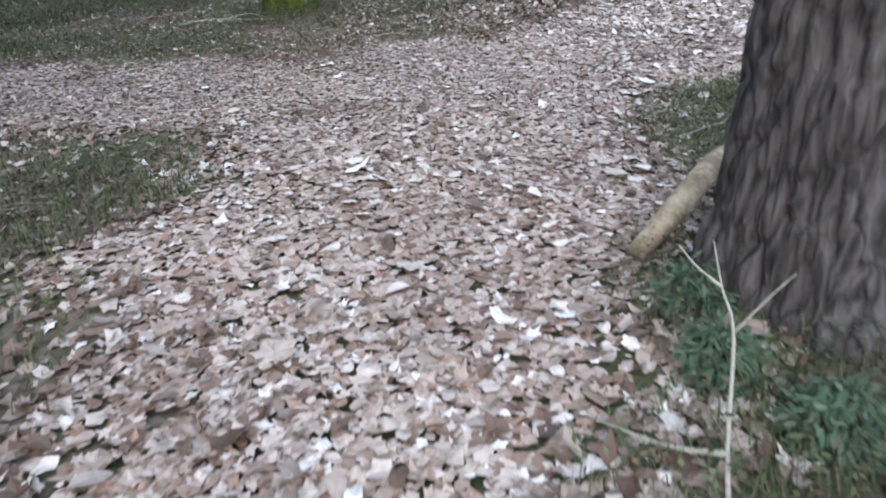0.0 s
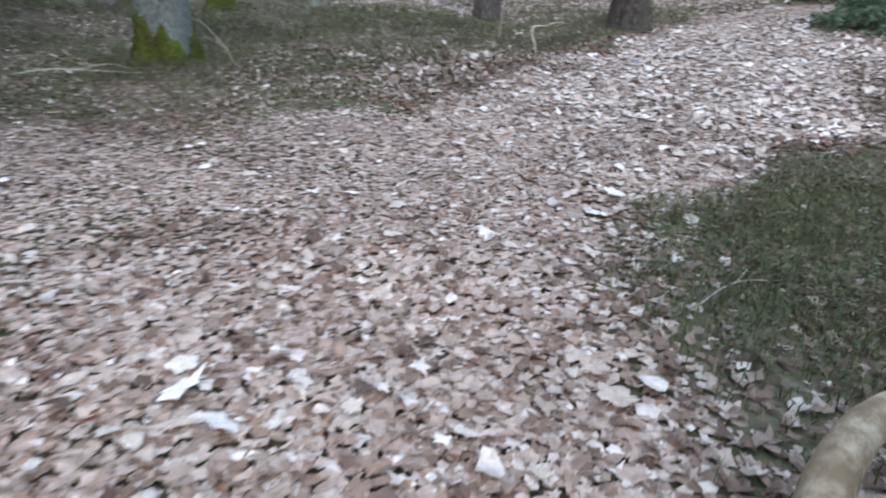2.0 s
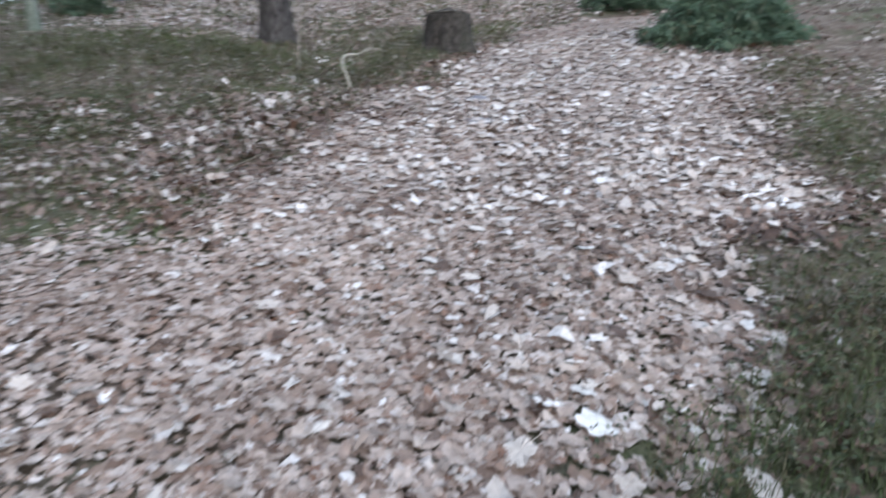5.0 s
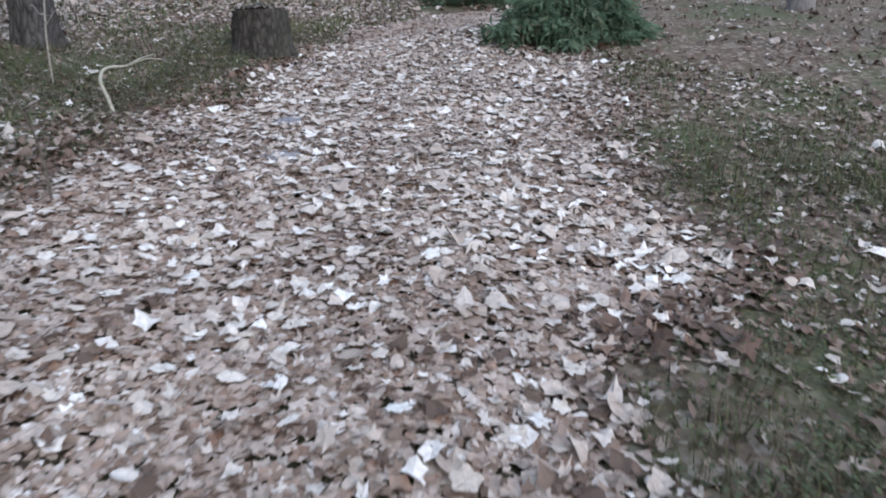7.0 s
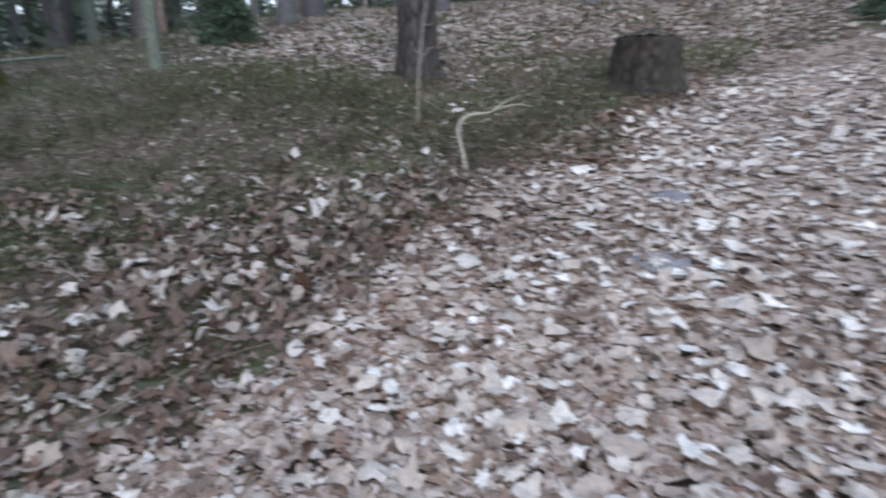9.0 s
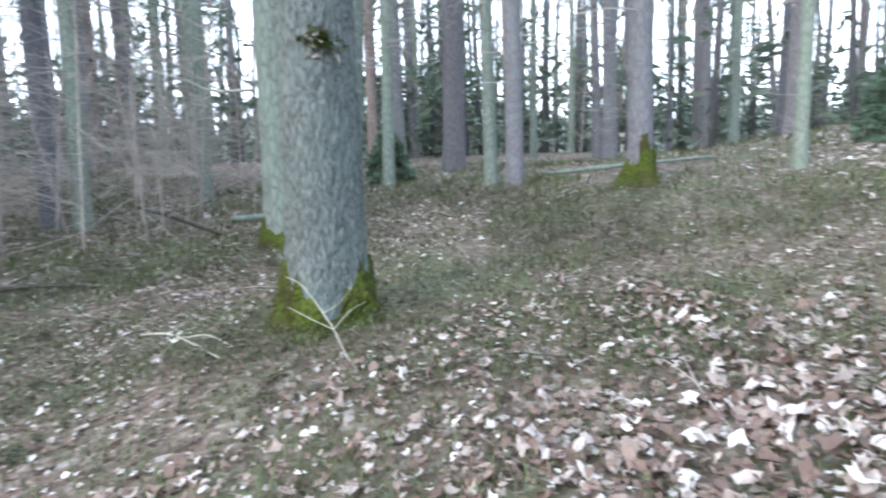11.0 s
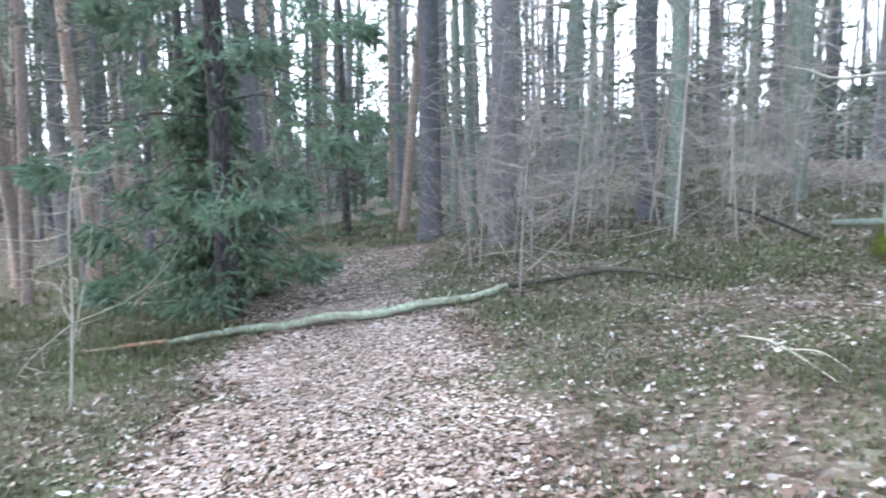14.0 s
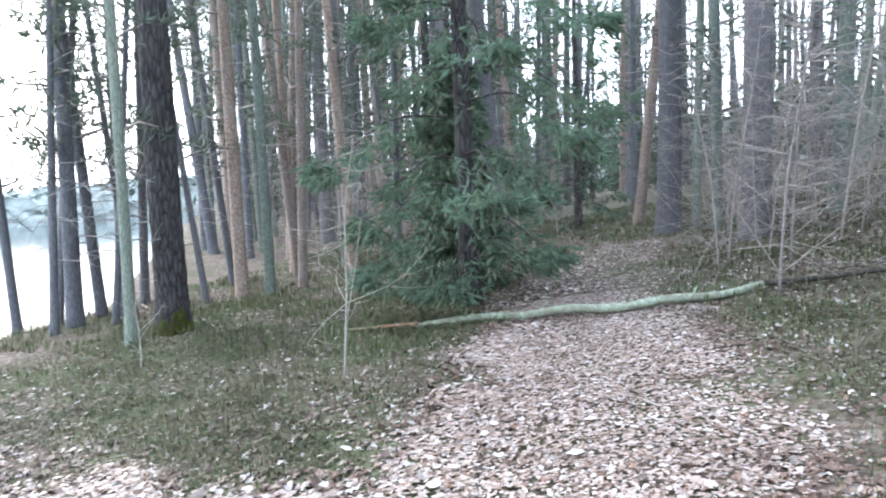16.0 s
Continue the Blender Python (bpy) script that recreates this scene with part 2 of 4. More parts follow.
oak_bark = bark("oak_bark", (.038, .045, .042), (.128, .150, .147), (.198, .231, .231), (.128, .184, .161), 4.6, 52, 0.02)
grey_bark = bark("grey_green_bark", (.099, .117, .100), (.175, .211, .185), (.236, .281, .246), (.152, .218, .177), 3.0, 20, 0.005)
pine_bark = bark("pine_bark", (.013, .0125, .0125), (.068, .065, .066), (.14, .133, .133), (.09, .086, .078), 4.6, 18, 0.035)
# the next two barks have the wood's haze in their colour: pale furrows, bluish grey
hazed_far_bark = bark("hazed_wood_pine_bark", (.092, .089, .097), (.138, .134, .146), (.176, .171, .184), (.14, .158, .162), 3.0, 20, 0.012)
hazed_dark_bark = bark("hazed_dark_bark", (.088, .089, .1), (.143, .145, .162), (.185, .187, .206), (.15, .18, .183), 3.0, 22, 0.01)
red_bark = bark("upper_pine_bark", (.13, .10, .085), (.28, .22, .19), (.4, .33, .29), (.27, .26, .25), 2.0, 20, 0.006)
twig_mat = bark("twig_bark", (.19, .175, .168), (.32, .3, .285), (.42, .4, .38), (.3, .31, .29), 3.0, 60, 0.002)


def wood(name, dark, mid, light, tint, grain=35.0, depth=0.003):
    """Bare or lichened wood: soft grain with blotches."""
    m, n, l, b = material(name, 0.8, 0.25)
    v = coords(n, l)
    fine = noise_tex(n, l, v, grain, 6, 0.7)
    c = ramp(n, l, fine, ((0.3, dark), (0.5, mid), (0.72, light)))
    c = mixed(n, l, ramp(n, l, noise_tex(n, l, v, 7, 5, 0.7), ((0.45, (0, 0, 0)), (0.6, (.85, .85, .85)))), c, tint)
    l.new(c, b.inputs["Base Color"])
    bump(n, l, fine, 0.8, depth, b)
    return m


pale_twig = wood("pale_twig_bark", (.165, .150, .128), (.300, .285, .247), (.413, .390, .345), (.247, .255, .210), 60, .002)
lichen_log = wood("lichened_log_bark", (.099, .113, .081), (.225, .261, .198), (.342, .387, .315), (.144, .135, .099), 30, .006)
rotten_wood = wood("rotten_wood", (.10, .05, .03), (.24, .13, .08), (.36, .22, .14), (.3, .25, .2), 40, .004)
dead_log = wood("bare_dead_wood", (.135, .104, .072), (.288, .243, .180), (.396, .351, .279), (.153, .113, .072), 26, .006)
stump_bark = bark("stump_bark", (.016, .014, .013), (.052, .047, .042), (.099, .091, .083), (.062, .073, .052), 3.0, 18, 0.015)
stump_top = bark("weathered_cut_wood", (.045, .041, .034), (.099, .090, .079), (.144, .135, .117), (.063, .076, .045), 1.0, 12, 0.006)


def moss_material():
    m, n, l, b = material("moss", 1.0, 0.1)
    v = coords(n, l, (1, 1, 1), True)
    c = ramp(n, l, noise_tex(n, l, v, 45, 5, 0.7), ((0.3, (.02, .028, .008)), (0.52, (.055, .075, .014)), (0.75, (.14, .165, .03))))
    c = mixed(n, l, ramp(n, l, noise_tex(n, l, v, 6, 3), ((0.45, (0, 0, 0)), (0.62, (.85, .85, .85)))), c, (.045, .04, .02))
    l.new(c, b.inputs["Base Color"])
    bump(n, l, noise_tex(n, l, v, 160, 4, 0.7), 1.0, 0.012, b)
    return m


moss_mat = moss_material()


def soil_material():
    m, n, l, b = material("forest_soil", 0.95, 0.15)
    v = coords(n, l, (1, 1, 1), True)
    vo = n.new("ShaderNodeTexVoronoi")
    vo.inputs["Scale"].default_value = 24
    l.new(v, vo.inputs["Vector"])
    sep = n.new("ShaderNodeSeparateColor")
    l.new(vo.outputs["Color"], sep.inputs[0])
    litter = ramp(n, l, sep.outputs[0], ((0.0, (.043, .030, .024)), (0.35, (.102, .076, .060)), (0.7, (.170, .132, .111)), (0.92, (.255, .221, .196)), (1.0, (.374, .348, .332))))
    duff = ramp(n, l, noise_tex(n, l, v, 30, 6, 0.7), ((0.3, (.025, .021, .017)), (0.7, (.111, .089, .072))))
    c = mixed(n, l, 0.5, litter, duff)
    green = ramp(n, l, noise_tex(n, l, v, 50, 4, 0.7), ((0.3, (.025, .035, .018)), (0.7, (.085, .105, .05))))
    where = ramp(n, l, noise_tex(n, l, v, 0.7, 5, 0.65), ((0.46, (0, 0, 0)), (0.6, (.7, .7, .7))))
    c = mixed(n, l, where, c, green)
    l.new(c, b.inputs["Base Color"])
    bump(n, l, vo.outputs["Distance"], 0.7, 0.02, b)
    return m


soil = soil_material()


def water_material():
    m, n, l, b = material("lake_water", 0.08, 0.5)
    b.inputs["Base Color"].default_value = (.05, .07, .075, 1)
    v = coords(n, l, (1, 1, 1), True)
    bump(n, l, noise_tex(n, l, v, 1.6, 4), 0.25, 0.06, b)
    return m


def hazed_wood_material():
    m, n, l, b = material("hazed_wooded_shore", 1.0, 0.05)
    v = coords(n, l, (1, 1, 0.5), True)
    # pale grey-green: the haze of distance is painted into the base colour
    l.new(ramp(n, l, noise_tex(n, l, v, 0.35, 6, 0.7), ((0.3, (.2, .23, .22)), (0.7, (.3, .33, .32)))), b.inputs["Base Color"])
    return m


# ---------------------------------------------------------------- ground, lake, far shore
def build_ground():
    n = 340
    u = np.linspace(-1, 1, n)
    far = np.sinh(u * 6.2) / math.sinh(6.2)
    xs, ys = -1.0 + 460 * far + 14 * u, 5.0 + 460 * far + 14 * u
    X, Y = np.meshgrid(xs, ys, indexing="ij")
    Z = height(X, Y)
    path = smooth(0.25, -0.35, off_way(X, Y))
    Z = Z - 0.02 * path
    v = np.stack([X, Y, Z], -1).reshape(-1, 3)
    i, j = np.meshgrid(np.arange(n - 1), np.arange(n - 1), indexing="ij")
    a = (i * n + j).ravel()
    tris = np.concatenate([np.stack([a, a + n, a + n + 1], -1), np.stack([a, a + n + 1, a + 1], -1)])
    ob = part("ground", mesh_arrays("ground", v, tris), soil)
    tagged(ob, "brown forest floor of soil, moss and rotting leaves", "ground", kind="structure")
    w = Shape()
    w.add([(-460, -460, LAKE_LEVEL), (460, -460, LAKE_LEVEL), (460, -4, LAKE_LEVEL), (-460, -4, LAKE_LEVEL)], [(0, 1, 2), (0, 2, 3)])
    tagged(part("water", w, water_material()), "pale calm lake reflecting the white sky", "lake", kind="structure")
    # the woods on the far shore: a bumpy bank of crowns
    cols, rows = 420, 9
    xx = np.linspace(-455, 300, cols)
    g = np.random.default_rng(3)
    top = 10.5 + 1.5 * np.sin(xx * .021) + 1.2 * np.sin(xx * .07 + 1) + g.normal(0, .9, cols)
    s = Shape()
    vv = []
    for r in range(rows):
        f = r / (rows - 1)
        yy = -156 - 10 * f + g.normal(0, 1.6, cols)
        vv.append(np.stack([xx + g.normal(0, .6, cols), yy, LAKE_LEVEL - 0.5 + (top + 0.5) * math.sin(f * math.pi / 2) + g.normal(0, .5, cols) * (f > 0)], -1))
    i, j = np.meshgrid(np.arange(rows - 1), np.arange(cols - 1), indexing="ij")
    a = (i * cols + j).ravel()
    s.add(np.concatenate(vv), np.concatenate([np.stack([a, a + 1, a + cols + 1], -1), np.stack([a, a + cols + 1, a + cols], -1)]))
    # the closed wood on the land side, far behind the last trees that can be told apart
    cols = 700
    an = np.linspace(-1.25, 3.42, cols)
    rad = 84 + g.normal(0, 1.5, cols)
    top = 6.5 + 1.2 * np.sin(an * 37) + 1.0 * np.sin(an * 91 + 1) + g.normal(0, 1.1, cols)
    w = Shape()
    vv = []
    for r in range(6):
        f = r / 5
        rr = rad + 6 * f + g.normal(0, .8, cols)
        vv.append(np.stack([1.5 + rr * np.cos(an), 5.5 + rr * np.sin(an), -2 + (top + 4) * math.sin(f * math.pi / 2) + g.normal(0, .4, cols) * (f > 0)], -1))
    i, j = np.meshgrid(np.arange(5), np.arange(cols - 1), indexing="ij")
    a = (i * cols + j).ravel()
    w.add(np.concatenate(vv), np.concatenate([np.stack([a, a + 1, a + cols + 1], -1), np.stack([a, a + cols + 1, a + cols], -1)]))
    # both bands share the colour that has the haze painted in
    wood_mat = hazed_wood_material()
    tagged(part("backdrop_far_wood", w, wood_mat), "grey-green depth of the wood with haze in its colour", "far wood", kind="structure")
    tagged(part("backdrop_far_shore", s, wood_mat), "blue-green wooded far shore of the lake with haze in its colour", "far shore", kind="structure")


build_ground()


# ---------------------------------------------------------------- trunks and crowns
def trunk_shape(r0, r1, tall, segs, rings, flare=0.35, flare_h=0.35, roots=5, lean=(0, 0), bend=0.0, bark_depth=0.0, cell=(9, 2.5), seed=0, sunk=0.12, dense_low=1.0):
    """A tapered trunk that stands at 0, 0 with root flare and ridged bark."""
    g = np.random.default_rng(seed)
    zs = -sunk + (tall + sunk) * np.linspace(0, 1, rings) ** dense_low
    ang = np.linspace(0, 2 * np.pi, segs, endpoint=False)
    ph, ph2 = g.uniform(0, 6.3, 2)
    v = np.zeros((rings, segs, 3))
    off = g.uniform(0, 50)
    for i, z in enumerate(zs):
        f = max(z, 0) / tall
        r = r0 + (r1 - r0) * f
        fl = flare * math.exp(-max(z, -0.05) / flare_h)
        rad = r * (1 + fl * (0.55 + 0.45 * np.cos(roots * ang + ph + 0.4 * np.sin(2 * ang + ph2))) + 0.03 * np.sin(3 * ang + ph2 + z * 0.8))
        if bark_depth:
            for j, a in enumerate(ang):
                p = Vector((math.cos(a) * r * cell[0] * 1.0 + off, math.sin(a) * r * cell[0], z * cell[1]))
                p = p + noise.noise_vector(p * 0.8) * 0.35
                d = noise.voronoi(p)[0]
                e = min(1.0, (d[1] - d[0]) * 2.6)
                rad[j] += bark_depth * (e - 0.7) + bark_depth * 0.5 * noise.noise(p * 2.3)
        cx = lean[0] * z + bend * math.sin(f * 3.0) * math.cos(ph)
        cy = lean[1] * z + bend * math.sin(f * 3.0) * math.sin(ph)
        v[i, :, 0], v[i, :, 1], v[i, :, 2] = cx + rad * np.cos(ang), cy + rad * np.sin(ang), z
    i = np.arange(rings - 1)[:, None] * segs
    j = np.arange(segs)[None]
    k = (j + 1) % segs
    tris = np.concatenate([np.stack([i + j, i + k, i + segs + k], -1).reshape(-1, 3), np.stack([i + j, i + segs + k, i + segs + j], -1).reshape(-1, 3)])
    vv = v.reshape(-1, 3)
    top = np.array([[v[-1, :, 0].mean(), v[-1, :, 1].mean(), tall + r1 * 0.3]])
    jj = np.arange(segs)
    cap = np.stack([(rings - 1) * segs + jj, (rings - 1) * segs + (jj + 1) % segs, np.full(segs, len(vv))], -1)
    return Shape().add(np.concatenate([vv, top]), np.concatenate([tris, cap])), v, zs


def moss_shell(v, zs, low, high, seed, thick=0.012, bias=0.0):
    """A mossy coat on the foot of a trunk, with an uneven upper rim that climbs on the roots."""
    g = np.random.default_rng(seed)
    rings, segs = v.shape[:2]
    ang = np.linspace(0, 2 * np.pi, segs, endpoint=False)
    ph = g.uniform(0, 6.3, 3)
    rim = low + (high - low) * np.clip(0.5 + 0.35 * np.cos(2 * (ang - bias)) + 0.18 * np.sin(5 * ang + ph[1]) + 0.12 * np.sin(11 * ang + ph[2]), 0, 1)
    s = Shape()
    centre = v.mean(axis=1, keepdims=True)
    d = v - centre
    d[..., 2] = 0
    d /= np.linalg.norm(d, axis=-1, keepdims=True) + 1e-9
    edge = np.clip((rim[None] - zs[:, None]) / 0.05, -0.4, 1)
    vv = v + d * (thick * edge[..., None] * (1 + 0.5 * g.normal(0, 1, v.shape[:2])[..., None]))
    keep = (zs[:-1, None] < rim[None])
    i, j = np.nonzero(keep)
    k = (j + 1) % segs
    a, b, c, e = i * segs + j, i * segs + k, (i + 1) * segs + k, (i + 1) * segs + j
    s.add(vv.reshape(-1, 3), np.concatenate([np.stack([a, b, c], -1), np.stack([a, c, e], -1)]))
    return s


def tufts(centres, directions, count, length, width, g, droop=0.0):
    """Needle tufts: count thin blades round each centre."""
    c = np.repeat(np.asarray(centres, float), count, axis=0)
    d = np.repeat(np.asarray(directions, float), count, axis=0)
    n = len(c)
    q = d + g.normal(0, 0.75, (n, 3))
    q[:, 2] -= droop
    q /= np.linalg.norm(q, axis=1)[:, None] + 1e-9
    side = np.cross(q, g.normal(0, 1, (n, 3)))
    side /= np.linalg.norm(side, axis=1)[:, None] + 1e-9
    ln = length * g.uniform(0.6, 1.25, n)[:, None]
    w = width * g.uniform(0.7, 1.3, n)[:, None]
    base = c + g.normal(0, length * 0.22, (n, 3))
    v = np.stack([base - side * w * 0.4, base + q * ln * 0.55 - side * w, base + q * ln, base + q * ln * 0.5 + side * w], 1).reshape(-1, 3)
    i = np.arange(n) * 4
    return v, np.concatenate([np.stack([i, i + 1, i + 2], -1), np.stack([i, i + 2, i + 3], -1)])


def pine_crown(tall, start, reach, boughs, clumps, blades, seed, bare=10):
    """Limbs with needle tufts from the height start upwards, and a few bare dead limbs below."""
    g = np.random.default_rng(seed)
    sticks, green = Shape(), Shape()
    cs, ds = [], []
    for b in range(boughs):
        f = (b + g.uniform(0, 1)) / boughs
        z = start + (tall - start) * f ** 0.9
        a = g.uniform(0, 6.3)
        ln = reach * (1 - 0.72 * f) * g.uniform(0.5, 1.15)
        out = np.array([math.cos(a), math.sin(a), 0])
        pts = [(0, 0, z), out * ln * .45 + (0, 0, z + ln * g.uniform(-.05, .22)), out * ln + (g.normal(0, .1), g.normal(0, .1), z + ln * g.uniform(-.1, .35))]
        p = spline(pts, 6)
        sticks.add(*tube(p[::2], (0.03 * (1.2 - f), 0.006), 4))
        for c in range(clumps):
            t = g.uniform(0.3, 1.0)
            q = p[min(5, int(t * 5.99))] + g.normal(0, 0.1 + .08 * ln, 3) * (1, 1, .55)
            cs.append(q)
            ds.append(out * .7 + (0, 0, .45))
    green.add(*tufts(cs, ds, blades, 0.24, 0.017, g))
    for b in range(bare):
        z = g.uniform(1.2, start + 1.5)
        a = g.uniform(0, 6.3)
        ln = g.uniform(0.4, 1.5)
        out = np.array([math.cos(a), math.sin(a), 0])
        p = spline([(0, 0, z), out * ln * .5 + (0, 0, z - .02), out * ln + (g.normal(0, .15), g.normal(0, .15), z - ln * g.uniform(0, .35))], 5)
        sticks.add(*tube(p, (0.014, 0.003), 3))
        for k in range(4):
            q = p[g.integers(2, 5)]
            sticks.add(*tube([q, q + g.normal(0, .16, 3)], (0.005, 0.002), 3))
    return sticks, green




def forest_tree(seed, tall, r0, bark_low, start, reach, label, lean=(0, 0), boughs=30, clumps=6, blades=10, category="tree"):
    t = thing("pine_tree", 0, 0, 0, label, category, "trees of the pine wood")
    sh, v, zs = trunk_shape(r0, r0 * .45, tall, 12, 22, 0.3, 0.25, 4, lean, 0.06, 0.0, seed=seed, dense_low=1.5)
    part("trunk", sh, bark_low, t)
    sticks, green = pine_crown(tall + .4, start, reach, boughs, clumps, blades, seed + 100)
    part("limb_spray", sticks, twig_mat, t)["kind"] = "stuff"
    part("crown", green, needle_mat, t, smooth_faces=False)["kind"] = "stuff"
    return t


# varieties of the wood behind; the first of each stands at a far place of its own
VARIETY = [
    forest_tree(1, 17, .17, hazed_dark_bark, 3.8, 2.2, "tall slim pine with dark purplish haze-toned bark and airy crown", (.01, .0)),
    forest_tree(2, 19, .21, hazed_far_bark, 4.6, 2.4, "tall pine with grey-brown haze-toned plated bark and airy crown", (-.012, .01)),
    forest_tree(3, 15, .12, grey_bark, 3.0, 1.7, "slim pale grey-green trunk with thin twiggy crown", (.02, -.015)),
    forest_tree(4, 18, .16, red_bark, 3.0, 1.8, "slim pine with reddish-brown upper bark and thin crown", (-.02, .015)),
    forest_tree(5, 13, .10, hazed_dark_bark, 2.2, 1.4, "thin young pine with dark haze-toned bark and low dead twigs", (.03, .02)),
]
for k, ob in enumerate(VARIETY):
    x, y = ((-22, 24), (16, 30), (-30, 12), (-27, 3), (24, 26))[k]
    ob.matrix_basis = pose(x, y, gz(x, y))

# trees whose stand is known: variety, x, y, girth factor, turn, lean east, lean north (degrees)
STAND = (
    (1, -10.45, 5.19, 1.0, 40, 0, 0), (1, -8.74, 6.40, 1.0, 10, 1, -1), (2, -10.36, 5.62, .62, 90, 0, 0), (3, -12.4, 4.55, .7, 200, -5, -5),
    (0, -8.77, 8.65, .85, 60, 0, 0), (2, -7.95, 8.80, 1.0, 150, 0, 0), (2, -8.04, 10.65, .78, 20, 0, 0), (1, -6.62, 14.95, 1.05, 300, 1, 0),
    (2, -3.95, 12.75, .8, 200, 0, -1), (0, -3.50, 12.68, .72, 110, 0, 0), (2, -9.75, 5.95, .7, 240, 0, 0), (2, -10.2, 7.7, 1.05, 80, 0, 0),
    (3, -7.91, -2.03, .75, 10, -3, -2), (2, -8.16, -1.6, .8, 70, 0, 0), (3, -9.99, -2.19, .62, 130, -3, 2), (0, -11.0, -1.6, .7, 40, 1, 0),
    (3, -10.6, -2.7, .6, 220, -2, 0), (4, -9.0, -3.1, .8, 80, -6, -2), (4, -12.5, -1.0, .9, 20, 2, 1), (3, -12.2, .2, .62, 160, 0, 2),
    (3, -13.4, .9, .65, 310, 0, -2), (0, -13.8, -.4, .6, 200, 2, 0), (3, -12.9, 1.8, .6, 100, -2, 0), (2, -4.62, -1.2, .62, 60, -1, 2),
    (4, -5.46, -3.2, 1.2, 10, -4, 1), (4, -6.2, -3.5, .9, 250, -3, 2), (4, -5.6, -3.75, .7, 40, -8, 6), (4, -5.2, -4.1, .7, 140, -3, 3),
    (4, -6.25, -3.1, .6, 260, 5, -7), (4, -7.2, -3.6, .8, 300, -6, 2), (0, 5.9, 20.5, .8, 30, 0, 0), (0, 6.5, 17.9, .9, 60, 0, 0), (2, -.33, 13.6, .62, 10, 0, 0),
    (1, 8.4, 18.5, .9, 140, 0, 0), (0, 3.8, 18.8, .8, 250, 0, 0), (0, .9, 17.3, .9, 210, 0, 0), (1, -1.6, 18.3, .8, 300, 0, 0), (2, -5.9, 12.6, .8, 50, 0, 0),
    (4, -4.95, -3.0, .6, 30, -5, 3), (4, -5.64, -2.6, .5, 190, 4, -5), (4, -6.3, -2.9, .55, 100, -7, 2), (4, -7.4, -2.4, .6, 280, 3, 2), (3, -8.6, -1.2, .55, 330, -2, 1),
    (0, 10.5, 15.2, .9, 20, 0, 0), (1, 11.6, 12.4, 1.0, 70, 0, 0), (1, 12.5, 9.0, .9, 170, 0, 0), (0, 10.4, 6.2, .9, 260, 0, 0),
)
for k, x, y, s, turn, le, ln in STAND:
    copy_thing(VARIETY[k], Matrix.Translation((x, y, gz(x, y) - .02)) @ Euler((radians(-ln), radians(le), radians(turn))).to_matrix().to_4x4() @ Matrix.Diagonal((s, s, .6 + .4 * s, 1)))


def wood_fill():
    g = np.random.default_rng(11)
    taken = [(r[1], r[2]) for r in STAND] + [(-1.6, 8.1), (-4, 9.4), (-1.75, 12.7), (2.6, 12.7), (-5.9, 3)]
    made = 0
    for _ in range(9000):
        if made >= 195:
            break
        x, y = g.uniform(-46, 36), g.uniform(-16, 52)
        d = math.hypot(x - 1.5, y - 5.5)
        if d < 13 or (y < -1 and x > -9) or float(off_way(x, y)) < 0.8 or g.uniform() > 1.25 - d / 60:
            continue
        if x > 8 and y < 4:
            continue
        if y < -3.0 + .05 * x - .78 * max(0, -x - 7.5):
            continue
        if min(math.hypot(x - a, y - b) for a, b in taken) < (.8 if x < -9 and y < 3 else 1.25):
            continue
        taken.append((x, y))
        s = g.uniform(.75, 1.15)
        m = Matrix.Translation((x, y, gz(x, y) - .03)) @ Euler((radians(g.normal(0, 1.3)), radians(g.normal(0, 1.3)), g.uniform(0, 6.3))).to_matrix().to_4x4()
        copy_thing(VARIETY[g.choice(5, p=(.28, .22, .2, .14, .16))], m @ Matrix.Diagonal((s, s, g.uniform(.85, 1.1), 1)))
        made += 1


wood_fill()


def far_woods():
    """The depth of the wood beyond the trees that can be told apart: thin trunks, twigs and foliage."""
    g = np.random.default_rng(19)
    sticks, green = Shape(), Shape()
    cs, ds = [], []
    n = 0
    while n < 460:
        a, d = g.uniform(-1.2, 3.8), 24 + 48 * g.uniform() ** .8
        x, y = 1.5 + d * math.cos(a), 5.5 + d * math.sin(a)
        if y < -2.5 - .8 * max(0, -x - 7.5):
            continue
        z, tall = gz(x, y), g.uniform(11, 18)
        sticks.add(*tube([(x, y, z - .2), (x + g.normal(0, .2), y + g.normal(0, .2), z + tall * .5), (x + g.normal(0, .4), y + g.normal(0, .4), z + tall)], (g.uniform(.1, .2), .05), 6))
        for k in range(30):
            h = z + (g.uniform(.3, 3.6) if g.uniform() < .82 else g.uniform(3, tall * .6))
            cs.append((x + g.normal(0, 1.5), y + g.normal(0, 1.5), h))
            ds.append((g.normal(0, 1), g.normal(0, 1), .3))
        n += 1
    green.add(*tufts(cs, ds, 6, .7, .1, g))
    tagged(part("far_trunks", sticks, hazed_dark_bark), "grey haze-toned trunks in the depth of the wood", "woods", kind="stuff")
    tagged(part("far_foliage", green, needle_mat, smooth_faces=False), "dull green foliage in the depth of the wood", "woods", kind="stuff")


far_woods()


